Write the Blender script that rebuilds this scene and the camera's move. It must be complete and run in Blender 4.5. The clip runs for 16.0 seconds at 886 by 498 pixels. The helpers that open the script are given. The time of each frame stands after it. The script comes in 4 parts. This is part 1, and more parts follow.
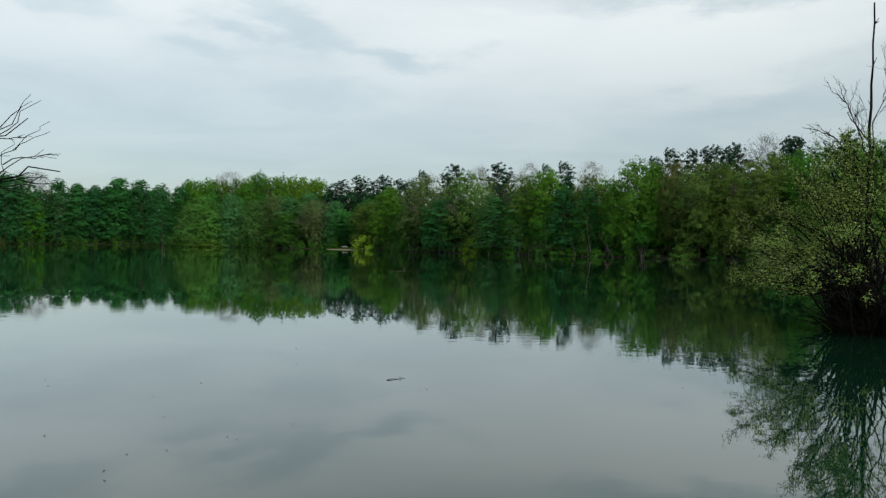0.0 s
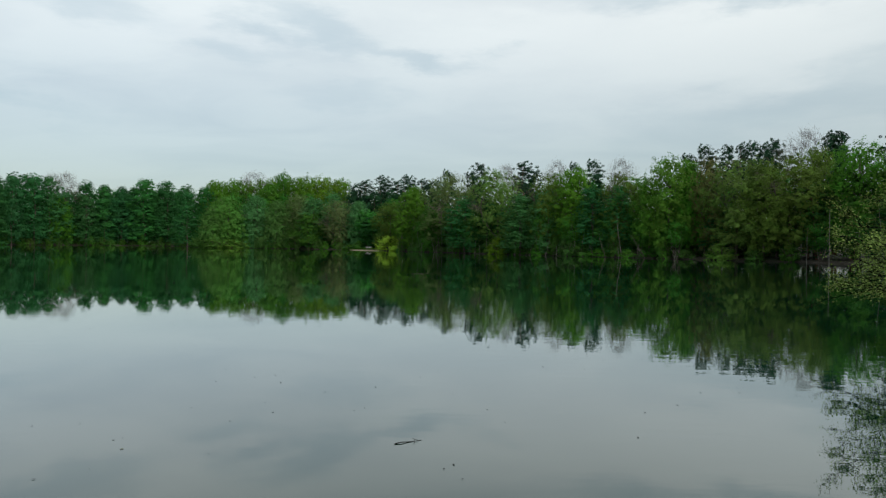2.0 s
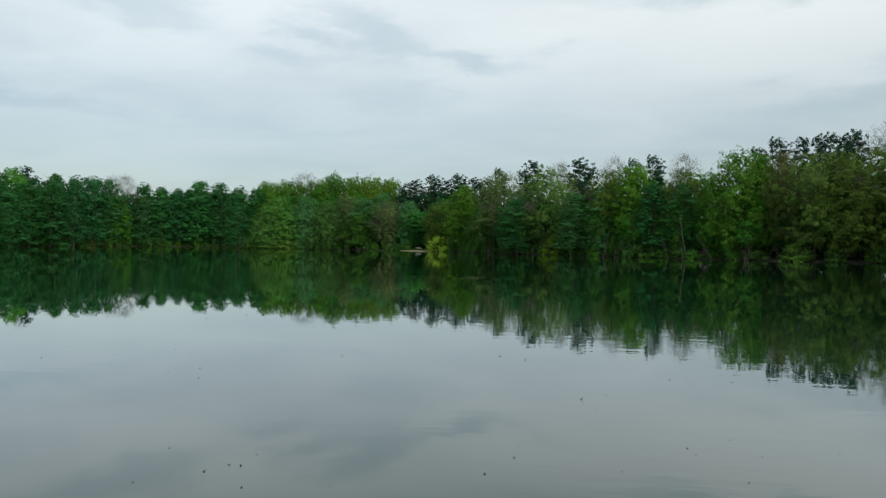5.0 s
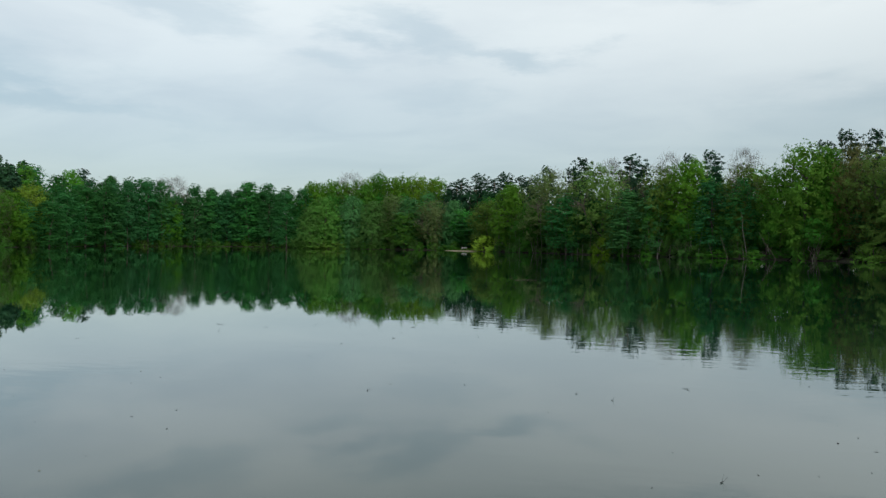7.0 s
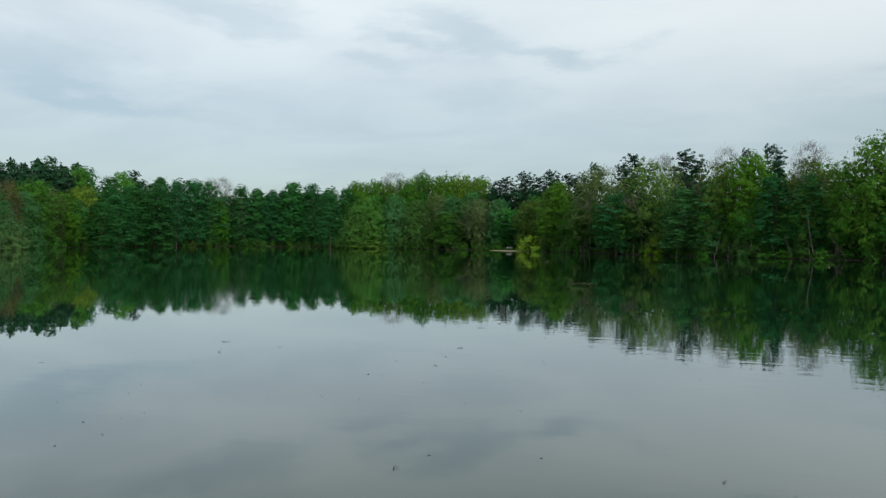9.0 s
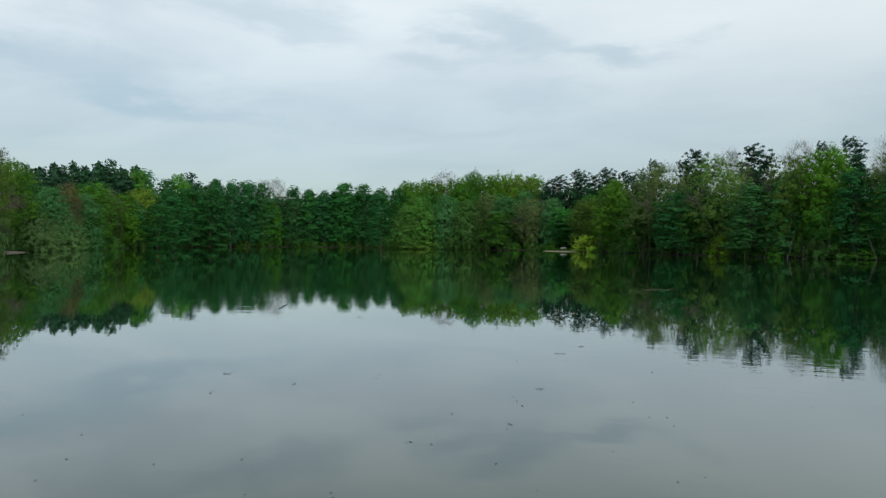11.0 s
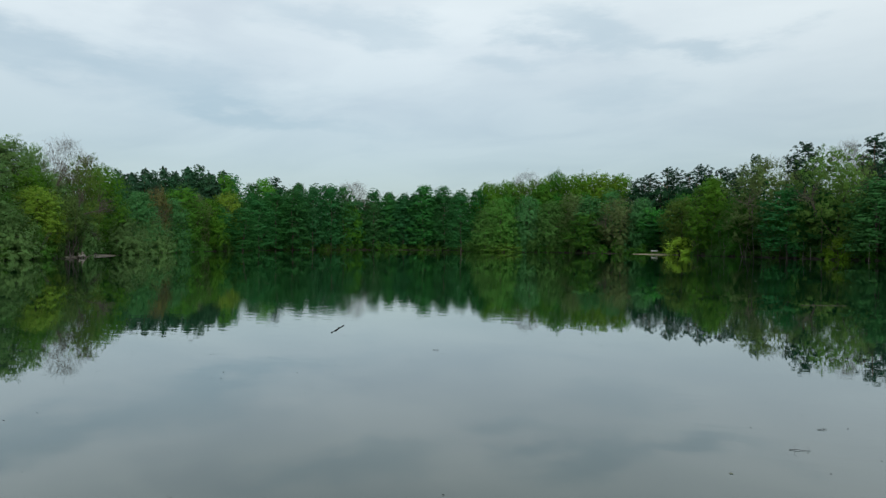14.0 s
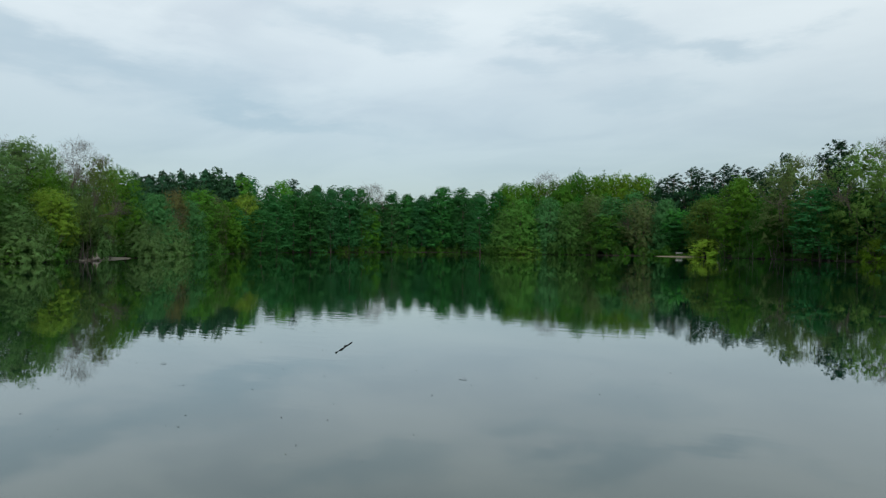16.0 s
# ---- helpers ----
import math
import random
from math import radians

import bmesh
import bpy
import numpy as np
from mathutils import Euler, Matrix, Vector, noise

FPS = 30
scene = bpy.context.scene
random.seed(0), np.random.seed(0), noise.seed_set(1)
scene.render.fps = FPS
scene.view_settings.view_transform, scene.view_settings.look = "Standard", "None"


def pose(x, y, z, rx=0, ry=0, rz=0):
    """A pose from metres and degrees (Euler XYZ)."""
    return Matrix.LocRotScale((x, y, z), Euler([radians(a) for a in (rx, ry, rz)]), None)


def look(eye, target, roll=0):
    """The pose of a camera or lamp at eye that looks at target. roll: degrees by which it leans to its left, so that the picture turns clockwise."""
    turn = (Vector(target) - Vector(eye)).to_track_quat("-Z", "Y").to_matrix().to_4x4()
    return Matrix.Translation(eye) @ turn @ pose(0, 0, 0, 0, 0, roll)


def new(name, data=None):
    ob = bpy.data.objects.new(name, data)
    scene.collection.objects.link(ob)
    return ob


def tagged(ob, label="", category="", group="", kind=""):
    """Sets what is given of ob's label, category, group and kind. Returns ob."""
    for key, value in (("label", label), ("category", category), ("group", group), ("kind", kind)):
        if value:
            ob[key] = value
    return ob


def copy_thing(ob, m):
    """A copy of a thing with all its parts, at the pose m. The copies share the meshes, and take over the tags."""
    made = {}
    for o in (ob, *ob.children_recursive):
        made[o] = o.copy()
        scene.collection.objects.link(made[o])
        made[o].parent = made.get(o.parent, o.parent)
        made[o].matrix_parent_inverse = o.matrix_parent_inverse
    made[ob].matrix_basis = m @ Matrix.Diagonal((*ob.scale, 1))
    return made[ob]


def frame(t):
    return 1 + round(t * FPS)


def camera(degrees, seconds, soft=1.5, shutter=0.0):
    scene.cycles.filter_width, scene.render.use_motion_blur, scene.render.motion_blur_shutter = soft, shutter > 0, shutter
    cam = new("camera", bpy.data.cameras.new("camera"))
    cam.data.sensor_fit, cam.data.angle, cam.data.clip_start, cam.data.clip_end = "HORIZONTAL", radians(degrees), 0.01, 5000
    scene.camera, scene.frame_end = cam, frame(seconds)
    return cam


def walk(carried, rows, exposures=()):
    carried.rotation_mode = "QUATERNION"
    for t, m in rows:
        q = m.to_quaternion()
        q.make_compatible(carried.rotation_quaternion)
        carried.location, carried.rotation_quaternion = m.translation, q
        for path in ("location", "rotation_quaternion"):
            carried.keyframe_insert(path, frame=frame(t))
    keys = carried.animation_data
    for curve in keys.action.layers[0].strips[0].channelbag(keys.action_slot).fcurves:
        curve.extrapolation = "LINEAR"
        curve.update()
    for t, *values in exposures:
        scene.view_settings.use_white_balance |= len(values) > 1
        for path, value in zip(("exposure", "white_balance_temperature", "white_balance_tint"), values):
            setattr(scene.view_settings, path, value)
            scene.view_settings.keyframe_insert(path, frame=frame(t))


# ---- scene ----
cam = camera(68.8, 16.0, soft=1.3)
# seconds, x, y, yaw, pitch, roll: a low, level glide over the water, 2.6 m up
PATH = (
    (0, 0.00, 0.00, 0.01, -0.45, 0.80),
    (0.5, -0.00, 1.04, 0.30, -0.44, 0.78),
    (1, -0.03, 2.04, 0.84, -0.44, 0.77),
    (1.5, -0.07, 2.99, 1.52, -0.45, 0.75),
    (2, -0.12, 3.92, 2.18, -0.43, 0.73),
    (2.5, -0.19, 4.83, 2.80, -0.41, 0.71),
    (3, -0.26, 5.71, 3.51, -0.42, 0.70),
    (3.5, -0.35, 6.59, 4.21, -0.43, 0.68),
    (4, -0.44, 7.46, 4.90, -0.43, 0.66),
    (5, -0.66, 9.21, 6.65, -0.44, 0.63),
    (6, -0.94, 10.99, 8.72, -0.44, 0.59),
    (6.5, -1.10, 11.90, 9.71, -0.47, 0.57),
    (7, -1.29, 12.82, 10.68, -0.50, 0.56),
    (7.5, -1.50, 13.77, 11.58, -0.51, 0.54),
    (8, -1.74, 14.73, 12.55, -0.53, 0.52),
    (8.5, -2.00, 15.71, 13.53, -0.55, 0.50),
    (9, -2.29, 16.71, 14.55, -0.56, 0.49),
    (10, -2.97, 18.74, 16.71, -0.56, 0.45),
    (11, -3.76, 20.82, 19.03, -0.56, 0.42),
    (11.5, -4.19, 21.85, 20.18, -0.55, 0.40),
    (12, -4.65, 22.88, 21.31, -0.51, 0.38),
    (12.5, -5.12, 23.89, 22.46, -0.48, 0.36),
    (13, -5.61, 24.88, 23.71, -0.45, 0.35),
    (13.5, -6.10, 25.83, 24.92, -0.40, 0.33),
    (14, -6.58, 26.73, 26.07, -0.36, 0.31),
    (14.5, -7.05, 27.57, 26.57, -0.33, 0.29),
    (15, -7.48, 28.34, 26.96, -0.29, 0.28),
    (15.5, -7.88, 29.02, 27.34, -0.24, 0.26),
    (16, -8.21, 29.59, 27.69, -0.17, 0.24),
)
walk(cam, [(t, pose(x, y, 2.6, 90 + p, -r, a)) for t, x, y, a, p, r in PATH],
     exposures=((0.0, 0.0, 6700, 10), (9.0, -0.03, 6550, 10), (16.0, -0.07, 6450, 9)))

# ---- sky and light ----
world = bpy.data.worlds.new("overcast_sky")
scene.world = world
world.use_nodes = True
wn, wl = world.node_tree.nodes, world.node_tree.links
wn.clear()


def wnode(kind, **values):
    n = wn.new(kind)
    for key, v in values.items():
        n.inputs[key].default_value = v
    return n


w_co = wnode("ShaderNodeTexCoord")
w_sep = wnode("ShaderNodeSeparateXYZ")
wl.new(w_co.outputs["Generated"], w_sep.inputs[0])
w_up = wnode("ShaderNodeMath")
w_up.operation = "MAXIMUM"
w_up.inputs[1].default_value = 0.0
wl.new(w_sep.outputs["Z"], w_up.inputs[0])
w_den = wnode("ShaderNodeMath")
w_den.operation = "ADD"
w_den.inputs[1].default_value = 0.16
wl.new(w_up.outputs[0], w_den.inputs[0])
w_plane = wnode("ShaderNodeVectorMath")
w_plane.operation = "DIVIDE"
w_comb = wnode("ShaderNodeCombineXYZ")
for i in range(3):
    wl.new(w_den.outputs[0], w_comb.inputs[i])
wl.new(w_co.outputs["Generated"], w_plane.inputs[0])
wl.new(w_comb.outputs[0], w_plane.inputs[1])
w_map = wnode("ShaderNodeMapping")
w_map.inputs["Scale"].default_value = (0.62, 1.0, 0.0)
w_map.inputs["Location"].default_value = (3.7, 1.3, 0.0)
w_map.inputs["Rotation"].default_value = (0, 0, 0.25)
wl.new(w_plane.outputs[0], w_map.inputs[0])
w_noise = wnode("ShaderNodeTexNoise", Scale=1.9, Detail=5.0, Roughness=0.5, Distortion=0.6)
wl.new(w_map.outputs[0], w_noise.inputs["Vector"])
w_ramp = wn.new("ShaderNodeValToRGB")
w_ramp.color_ramp.elements[0].position = 0.30
w_ramp.color_ramp.elements[0].color = (0.59, 0.64, 0.642, 1)
w_ramp.color_ramp.elements[1].position = 0.60
w_ramp.color_ramp.elements[1].color = (0.735, 0.784, 0.757, 1)
wl.new(w_noise.outputs["Fac"], w_ramp.inputs[0])


def wmath(op, a, b=None):
    n = wn.new("ShaderNodeMath")
    n.operation = op
    for i, v in enumerate((a, b)):
        if isinstance(v, (int, float)):
            n.inputs[i].default_value = v
        elif v is not None:
            wl.new(v, n.inputs[i])
    return n.outputs[0]


# bearing and height of the view in degrees, frayed by noise, for the larger cloud forms
w_warp = wnode("ShaderNodeTexNoise", Scale=8.0, Detail=6.0, Roughness=0.6)
w_squash = wnode("ShaderNodeMapping")
w_squash.inputs["Scale"].default_value = (0.6, 0.6, 2.2)
wl.new(w_co.outputs["Generated"], w_squash.inputs[0])
wl.new(w_squash.outputs[0], w_warp.inputs["Vector"])
w_fray = wn.new("ShaderNodeSeparateColor")
wl.new(w_warp.outputs["Color"], w_fray.inputs[0])
w_east = wmath("MULTIPLY", wmath("ARCTAN2", w_sep.outputs["X"], w_sep.outputs["Y"]), 57.3)
w_east = wmath("ADD", w_east, wmath("MULTIPLY", wmath("SUBTRACT", w_fray.outputs[0], 0.5), 24.0))
w_rise = wmath("MULTIPLY", wmath("ARCSINE", w_sep.outputs["Z"]), 57.3)
w_rise = wmath("ADD", w_rise, wmath("MULTIPLY", wmath("SUBTRACT", w_fray.outputs[1], 0.5), 8.0))
w_dir = wn.new("ShaderNodeCombineXYZ")
wl.new(w_east, w_dir.inputs[0])
wl.new(w_rise, w_dir.inputs[1])


def cloud_forms(rows):
    """Soft long clouds: bearing, height, half length, half depth, tilt, weight."""
    total = 0.0
    for east, rise, long, deep, tilt, weight in rows:
        m = wn.new("ShaderNodeMapping")
        m.vector_type = "TEXTURE"
        m.inputs["Location"].default_value = (east, rise, 0)
        m.inputs["Rotation"].default_value = (0, 0, radians(tilt))
        m.inputs["Scale"].default_value = (long, deep, 1)
        wl.new(w_dir.outputs[0], m.inputs[0])
        r = wn.new("ShaderNodeVectorMath")
        r.operation = "LENGTH"
        wl.new(m.outputs[0], r.inputs[0])
        f = wn.new("ShaderNodeMapRange")
        f.interpolation_type = "SMOOTHERSTEP"
        f.inputs["From Min"].default_value, f.inputs["From Max"].default_value = 0.0, 1.9
        f.inputs["To Min"].default_value, f.inputs["To Max"].default_value = weight, 0.0
        wl.new(r.outputs["Value"], f.inputs["Value"])
        total = wmath("ADD", f.outputs[0], total)
    return wmath("MINIMUM", total, 0.95)


w_pale = cloud_forms(((10.7, 16.5, 13, 4.8, 0, 0.8), (26, 16, 9, 3.6, 8, 0.85), (-23, 17.5, 6, 2.6, 0, 0.5), (-54.7, 16.8, 9, 1.5, -10, 0.6), (-32, 15.5, 7, 3, -6, 0.45)))
w_blue = cloud_forms(((-14.4, 18.3, 5, 1.5, -9, 0.6), (-19, 15.5, 3, 1.1, 0, 0.4), (-3.7, 15.9, 7, 0.8, -3, 0.62), (-9.6, 12.4, 5, 1.0, 0, 0.3), (19, 9.8, 7, 1.8, 4, 0.3), (29.5, 11.2, 6, 2.2, 13, 0.42),
                      (25, 20, 12, 1.3, -3, 0.7), (-35, 19, 8, 1.3, -8, 0.5), (-48, 13.2, 9, 2.1, -8, 0.55), (-39, 10.6, 6, 1.0, -14, 0.55), (-61, 14.8, 7, 1.6, -12, 0.55)))
w_white = wn.new("ShaderNodeMix")
w_white.data_type = "RGBA"
w_white.inputs[7].default_value = (0.825, 0.865, 0.832, 1)
wl.new(w_pale, w_white.inputs[0])
wl.new(w_ramp.outputs[0], w_white.inputs[6])
# thin places where a bluer sky shows through
w_map2 = wnode("ShaderNodeMapping")
w_map2.inputs["Scale"].default_value = (0.8, 1.5, 0.0)
w_map2.inputs["Location"].default_value = (1.1, 6.4, 0.0)
w_map2.inputs["Rotation"].default_value = (0, 0, -0.2)
wl.new(w_plane.outputs[0], w_map2.inputs[0])
w_gap = wn.new("ShaderNodeMix")
w_gap.data_type = "RGBA"
w_gap.inputs[7].default_value = (0.43, 0.525, 0.55, 1)
wl.new(w_blue, w_gap.inputs[0])
wl.new(w_white.outputs[2], w_gap.inputs[6])
# the cloud thickens into haze towards the horizon
w_haze = wn.new("ShaderNodeMapRange")
w_haze.inputs["From Min"].default_value = 0.02
w_haze.inputs["From Max"].default_value = 0.34
w_haze.inputs["To Min"].default_value = 0.92
w_haze.inputs["To Max"].default_value = 0.0
wl.new(w_sep.outputs["Z"], w_haze.inputs["Value"])
w_mix = wn.new("ShaderNodeMix")
w_mix.data_type = "RGBA"
w_mix.inputs[7].default_value = (0.140, 0.202, 0.220, 1)
wl.new(w_haze.outputs[0], w_mix.inputs[0])
# heavier cloud higher up, and the overcast brightens towards the zenith
w_noise3 = wnode("ShaderNodeTexNoise", Scale=2.4, Detail=4.0, Roughness=0.5, Distortion=0.3)
wl.new(w_map2.outputs[0], w_noise3.inputs["Vector"])
w_heavy = wn.new("ShaderNodeMapRange")
w_heavy.inputs["From Min"].default_value, w_heavy.inputs["From Max"].default_value = 0.46, 0.62
w_heavy.inputs["To Min"].default_value, w_heavy.inputs["To Max"].default_value = 0.0, 0.6
wl.new(w_noise3.outputs["Fac"], w_heavy.inputs["Value"])
w_high = wn.new("ShaderNodeMapRange")
w_high.inputs["From Min"].default_value, w_high.inputs["From Max"].default_value = 0.34, 0.45
wl.new(w_sep.outputs["Z"], w_high.inputs["Value"])
w_both = wnode("ShaderNodeMath")
w_both.operation = "MULTIPLY"
wl.new(w_heavy.outputs[0], w_both.inputs[0])
wl.new(w_high.outputs[0], w_both.inputs[1])
w_dark = wn.new("ShaderNodeMix")
w_dark.data_type = "RGBA"
w_dark.inputs[7].default_value = (0.37, 0.432, 0.448, 1)
wl.new(w_both.outputs[0], w_dark.inputs[0])
wl.new(w_gap.outputs[2], w_dark.inputs[6])
w_zenith = wn.new("ShaderNodeMapRange")
w_zenith.inputs["From Min"].default_value, w_zenith.inputs["From Max"].default_value = 0.5, 1.0
w_zenith.inputs["To Min"].default_value, w_zenith.inputs["To Max"].default_value = 0.95, 1.45
wl.new(w_sep.outputs["Z"], w_zenith.inputs["Value"])
wl.new(w_dark.outputs[2], w_mix.inputs[6])
w_sky = wn.new("ShaderNodeTexSky")
w_sky.sky_type, w_sky.sun_disc = "NISHITA", False
w_sky.sun_elevation, w_sky.sun_rotation = radians(31), radians(142)
w_bg_sky = wnode("ShaderNodeBackground", Strength=0.045)
w_bg_cloud = wnode("ShaderNodeBackground", Strength=0.94)
w_add = wn.new("ShaderNodeAddShader")
w_out = wn.new("ShaderNodeOutputWorld")
wl.new(w_sky.outputs[0], w_bg_sky.inputs[0])
wl.new(w_mix.outputs[2], w_bg_cloud.inputs[0])
wl.new(w_zenith.outputs[0], w_bg_cloud.inputs["Strength"])
wl.new(w_bg_sky.outputs[0], w_add.inputs[0])
wl.new(w_bg_cloud.outputs[0], w_add.inputs[1])
wl.new(w_add.outputs[0], w_out.inputs[0])

sun = new("sun", bpy.data.lights.new("sun", "SUN"))
sun.data.energy, sun.data.angle, sun.data.color = 2.0, radians(25), (1.0, 0.96, 0.9)
sun.matrix_world = look((95, -85, 110), (-20, 60, 0))

# ---- materials ----


def material(name):
    m = bpy.data.materials.new(name)
    m.use_nodes = True
    nt = m.node_tree
    return m, nt.nodes, nt.links, nt.nodes["Principled BSDF"]


def noise_at(nodes, links, scale, detail=4.0, coords="Object", stretch=(1, 1, 1)):
    co = nodes.new("ShaderNodeTexCoord")
    mp = nodes.new("ShaderNodeMapping")
    mp.inputs["Scale"].default_value = stretch
    n = nodes.new("ShaderNodeTexNoise")
    n.inputs["Scale"].default_value = scale
    n.inputs["Detail"].default_value = detail
    links.new(co.outputs[coords], mp.inputs[0])
    links.new(mp.outputs[0], n.inputs["Vector"])
    return n


def ramp_of(nodes, links, source, stops):
    r = nodes.new("ShaderNodeValToRGB")
    for i, (at, col) in enumerate(stops):
        e = r.color_ramp.elements[i] if i < 2 else r.color_ramp.elements.new(at)
        e.position, e.color = at, (*col, 1)
    links.new(source, r.inputs[0])
    return r


def bump_of(nodes, links, source, bsdf, distance, strength=1.0):
    b = nodes.new("ShaderNodeBump")
    b.inputs["Distance"].default_value = distance
    b.inputs["Strength"].default_value = strength
    links.new(source, b.inputs["Height"])
    links.new(b.outputs[0], bsdf.inputs["Normal"])
    return b


def surface(name, dark, light, scale, rough=0.85, relief=0.02, stretch=(1, 1, 1)):
    m, n, l, p = material(name)
    big = noise_at(n, l, scale, 5, "Object", stretch)
    r = ramp_of(n, l, big.outputs["Fac"], ((0.32, dark), (0.68, light)))
    l.new(r.outputs[0], p.inputs["Base Color"])
    p.inputs["Roughness"].default_value = rough
    fine = noise_at(n, l, scale * 6, 4, "Object", stretch)
    bump_of(n, l, fine.outputs["Fac"], p, relief)
    return m


def foliage(name, through_light=0.35):
    """Leaves: the tree's own colour, varied clump by clump and leaf by leaf."""
    m, n, l, p = material(name)
    info = n.new("ShaderNodeObjectInfo")
    geo = n.new("ShaderNodeNewGeometry")
    clump = noise_at(n, l, 0.55, 3)
    add = n.new("ShaderNodeMath")
    add.operation = "MULTIPLY_ADD"
    add.inputs[1].default_value = 0.26
    l.new(geo.outputs["Random Per Island"], add.inputs[0])
    l.new(clump.outputs["Fac"], add.inputs[2])
    val = n.new("ShaderNodeMapRange")
    val.inputs["From Min"].default_value, val.inputs["From Max"].default_value = 0.3, 0.96
    val.inputs["To Min"].default_value, val.inputs["To Max"].default_value = 0.6, 1.5
    l.new(add.outputs[0], val.inputs["Value"])
    hue = n.new("ShaderNodeMapRange")
    hue.inputs["To Min"].default_value, hue.inputs["To Max"].default_value = 0.475, 0.525
    l.new(clump.outputs["Fac"], hue.inputs["Value"])
    hsv = n.new("ShaderNodeHueSaturation")
    l.new(info.outputs["Color"], hsv.inputs["Color"])
    l.new(val.outputs[0], hsv.inputs["Value"])
    l.new(hue.outputs[0], hsv.inputs["Hue"])
    l.new(hsv.outputs[0], p.inputs["Base Color"])
    p.inputs["Roughness"].default_value = 0.6
    p.inputs["Specular IOR Level"].default_value = 0.06
    tr = n.new("ShaderNodeBsdfTranslucent")
    l.new(hsv.outputs[0], tr.inputs["Color"])
    mix = n.new("ShaderNodeMixShader")
    mix.inputs[0].default_value = through_light
    l.new(p.outputs[0], mix.inputs[1])
    l.new(tr.outputs[0], mix.inputs[2])
    l.new(mix.outputs[0], n["Material Output"].inputs["Surface"])
    return m


LEAF = foliage("leaves", 0.42)
BUSH_LEAF = foliage("bush_leaves", 0.04)
NEEDLE = foliage("needles", 0.1)
TWIG = foliage("twigs", 0.0)
BARK = surface("bark", (0.045, 0.038, 0.03), (0.14, 0.12, 0.095), 2.2, 0.9, 0.03, (3, 3, 0.5))
PALE_BARK = surface("pale_bark", (0.085, 0.078, 0.067), (0.25, 0.235, 0.205), 1.6, 0.85, 0.02, (2, 2, 0.8))
PINE_BARK = surface("pine_bark", (0.06, 0.035, 0.025), (0.20, 0.11, 0.065), 2.0, 0.9, 0.03, (3, 3, 0.5))
# bark near-black: shade and backlit silhouette of the boughs put into its colour
WET_SHADED_BARK = surface("wet_shaded_bark", (0.002, 0.0019, 0.0017), (0.011, 0.010, 0.008), 5.0, 0.85, 0.01, (3, 3, 0.6))
WET_SHADED_BARK.node_tree.nodes["Principled BSDF"].inputs["Specular IOR Level"].default_value = 0.1
DRIFTWOOD = surface("driftwood", (0.10, 0.09, 0.075), (0.30, 0.27, 0.22), 6.0, 0.85, 0.01)
SAND = surface("sand", (0.16, 0.125, 0.09), (0.29, 0.23, 0.17), 1.5, 0.9, 0.01)
MUD = surface("dry_mud", (0.13, 0.11, 0.085), (0.26, 0.225, 0.18), 1.2, 0.9, 0.02)
WHITE_PAINT = surface("weathered_white_paint", (0.55, 0.55, 0.53), (0.70, 0.70, 0.68), 8.0, 0.6, 0.002)
GRASS = foliage("grass", 0.25)
CONCRETE = surface("grey_stone", (0.2, 0.19, 0.18), (0.34, 0.33, 0.31), 6.0, 0.9, 0.005)

# woodland floor: leaf litter, soil and patches of grass
SOIL, n_, l_, p_ = material("woodland_floor")
a_ = noise_at(n_, l_, 0.12, 6)
r_ = ramp_of(n_, l_, a_.outputs["Fac"], ((0.35, (0.020, 0.016, 0.011)), (0.52, (0.036, 0.029, 0.019)), (0.66, (0.03, 0.055, 0.015))))
l_.new(r_.outputs[0], p_.inputs["Base Color"])
p_.inputs["Roughness"].default_value = 0.95
b_ = noise_at(n_, l_, 2.5, 5)
bump_of(n_, l_, b_.outputs["Fac"], p_, 0.12)

# green, faintly turbid lake water, almost still
WATER, n_, l_, p_ = material("lake_water")
p_.inputs["IOR"].default_value = 1.333
# coat added to strengthen the sky's reflection; no real film on the water
p_.inputs["Coat Weight"].default_value = 0.85
p_.inputs["Coat IOR"].default_value = 1.44
p_.inputs["Specular Tint"].default_value = (0.80, 1.0, 0.98, 1)
p_.inputs["Coat Roughness"].default_value = 0.014
p_.inputs["Roughness"].default_value = 0.014
a_ = noise_at(n_, l_, 0.03, 3)
r_ = ramp_of(n_, l_, a_.outputs["Fac"], ((0.3, (0.002, 0.018, 0.009)), (0.7, (0.003, 0.024, 0.012))))
l_.new(r_.outputs[0], p_.inputs["Base Color"])
swell = noise_at(n_, l_, 0.22, 2)
chop = noise_at(n_, l_, 2.4, 3, "Object", (0.38, 1.0, 1))
patch = noise_at(n_, l_, 0.05, 2)
pm = n_.new("ShaderNodeMapRange")
pm.inputs["From Min"].default_value, pm.inputs["From Max"].default_value = 0.42, 0.66
pm.inputs["To Min"].default_value, pm.inputs["To Max"].default_value = 0.10, 1.0
l_.new(patch.outputs["Fac"], pm.inputs["Value"])
mul = n_.new("ShaderNodeMath")
mul.operation = "MULTIPLY"
l_.new(chop.outputs["Fac"], mul.inputs[0])
l_.new(pm.outputs[0], mul.inputs[1])
b1 = n_.new("ShaderNodeBump")
b1.inputs["Distance"].default_value = 0.0025
l_.new(swell.outputs["Fac"], b1.inputs["Height"])
b2 = n_.new("ShaderNodeBump")
b2.inputs["Distance"].default_value = 0.0042
l_.new(mul.outputs[0], b2.inputs["Height"])
l_.new(b1.outputs[0], b2.inputs["Normal"])
l_.new(b2.outputs[0], p_.inputs["Normal"])
l_.new(b2.outputs[0], p_.inputs["Coat Normal"])

# ---- mesh helpers ----
rng = np.random.default_rng(7)


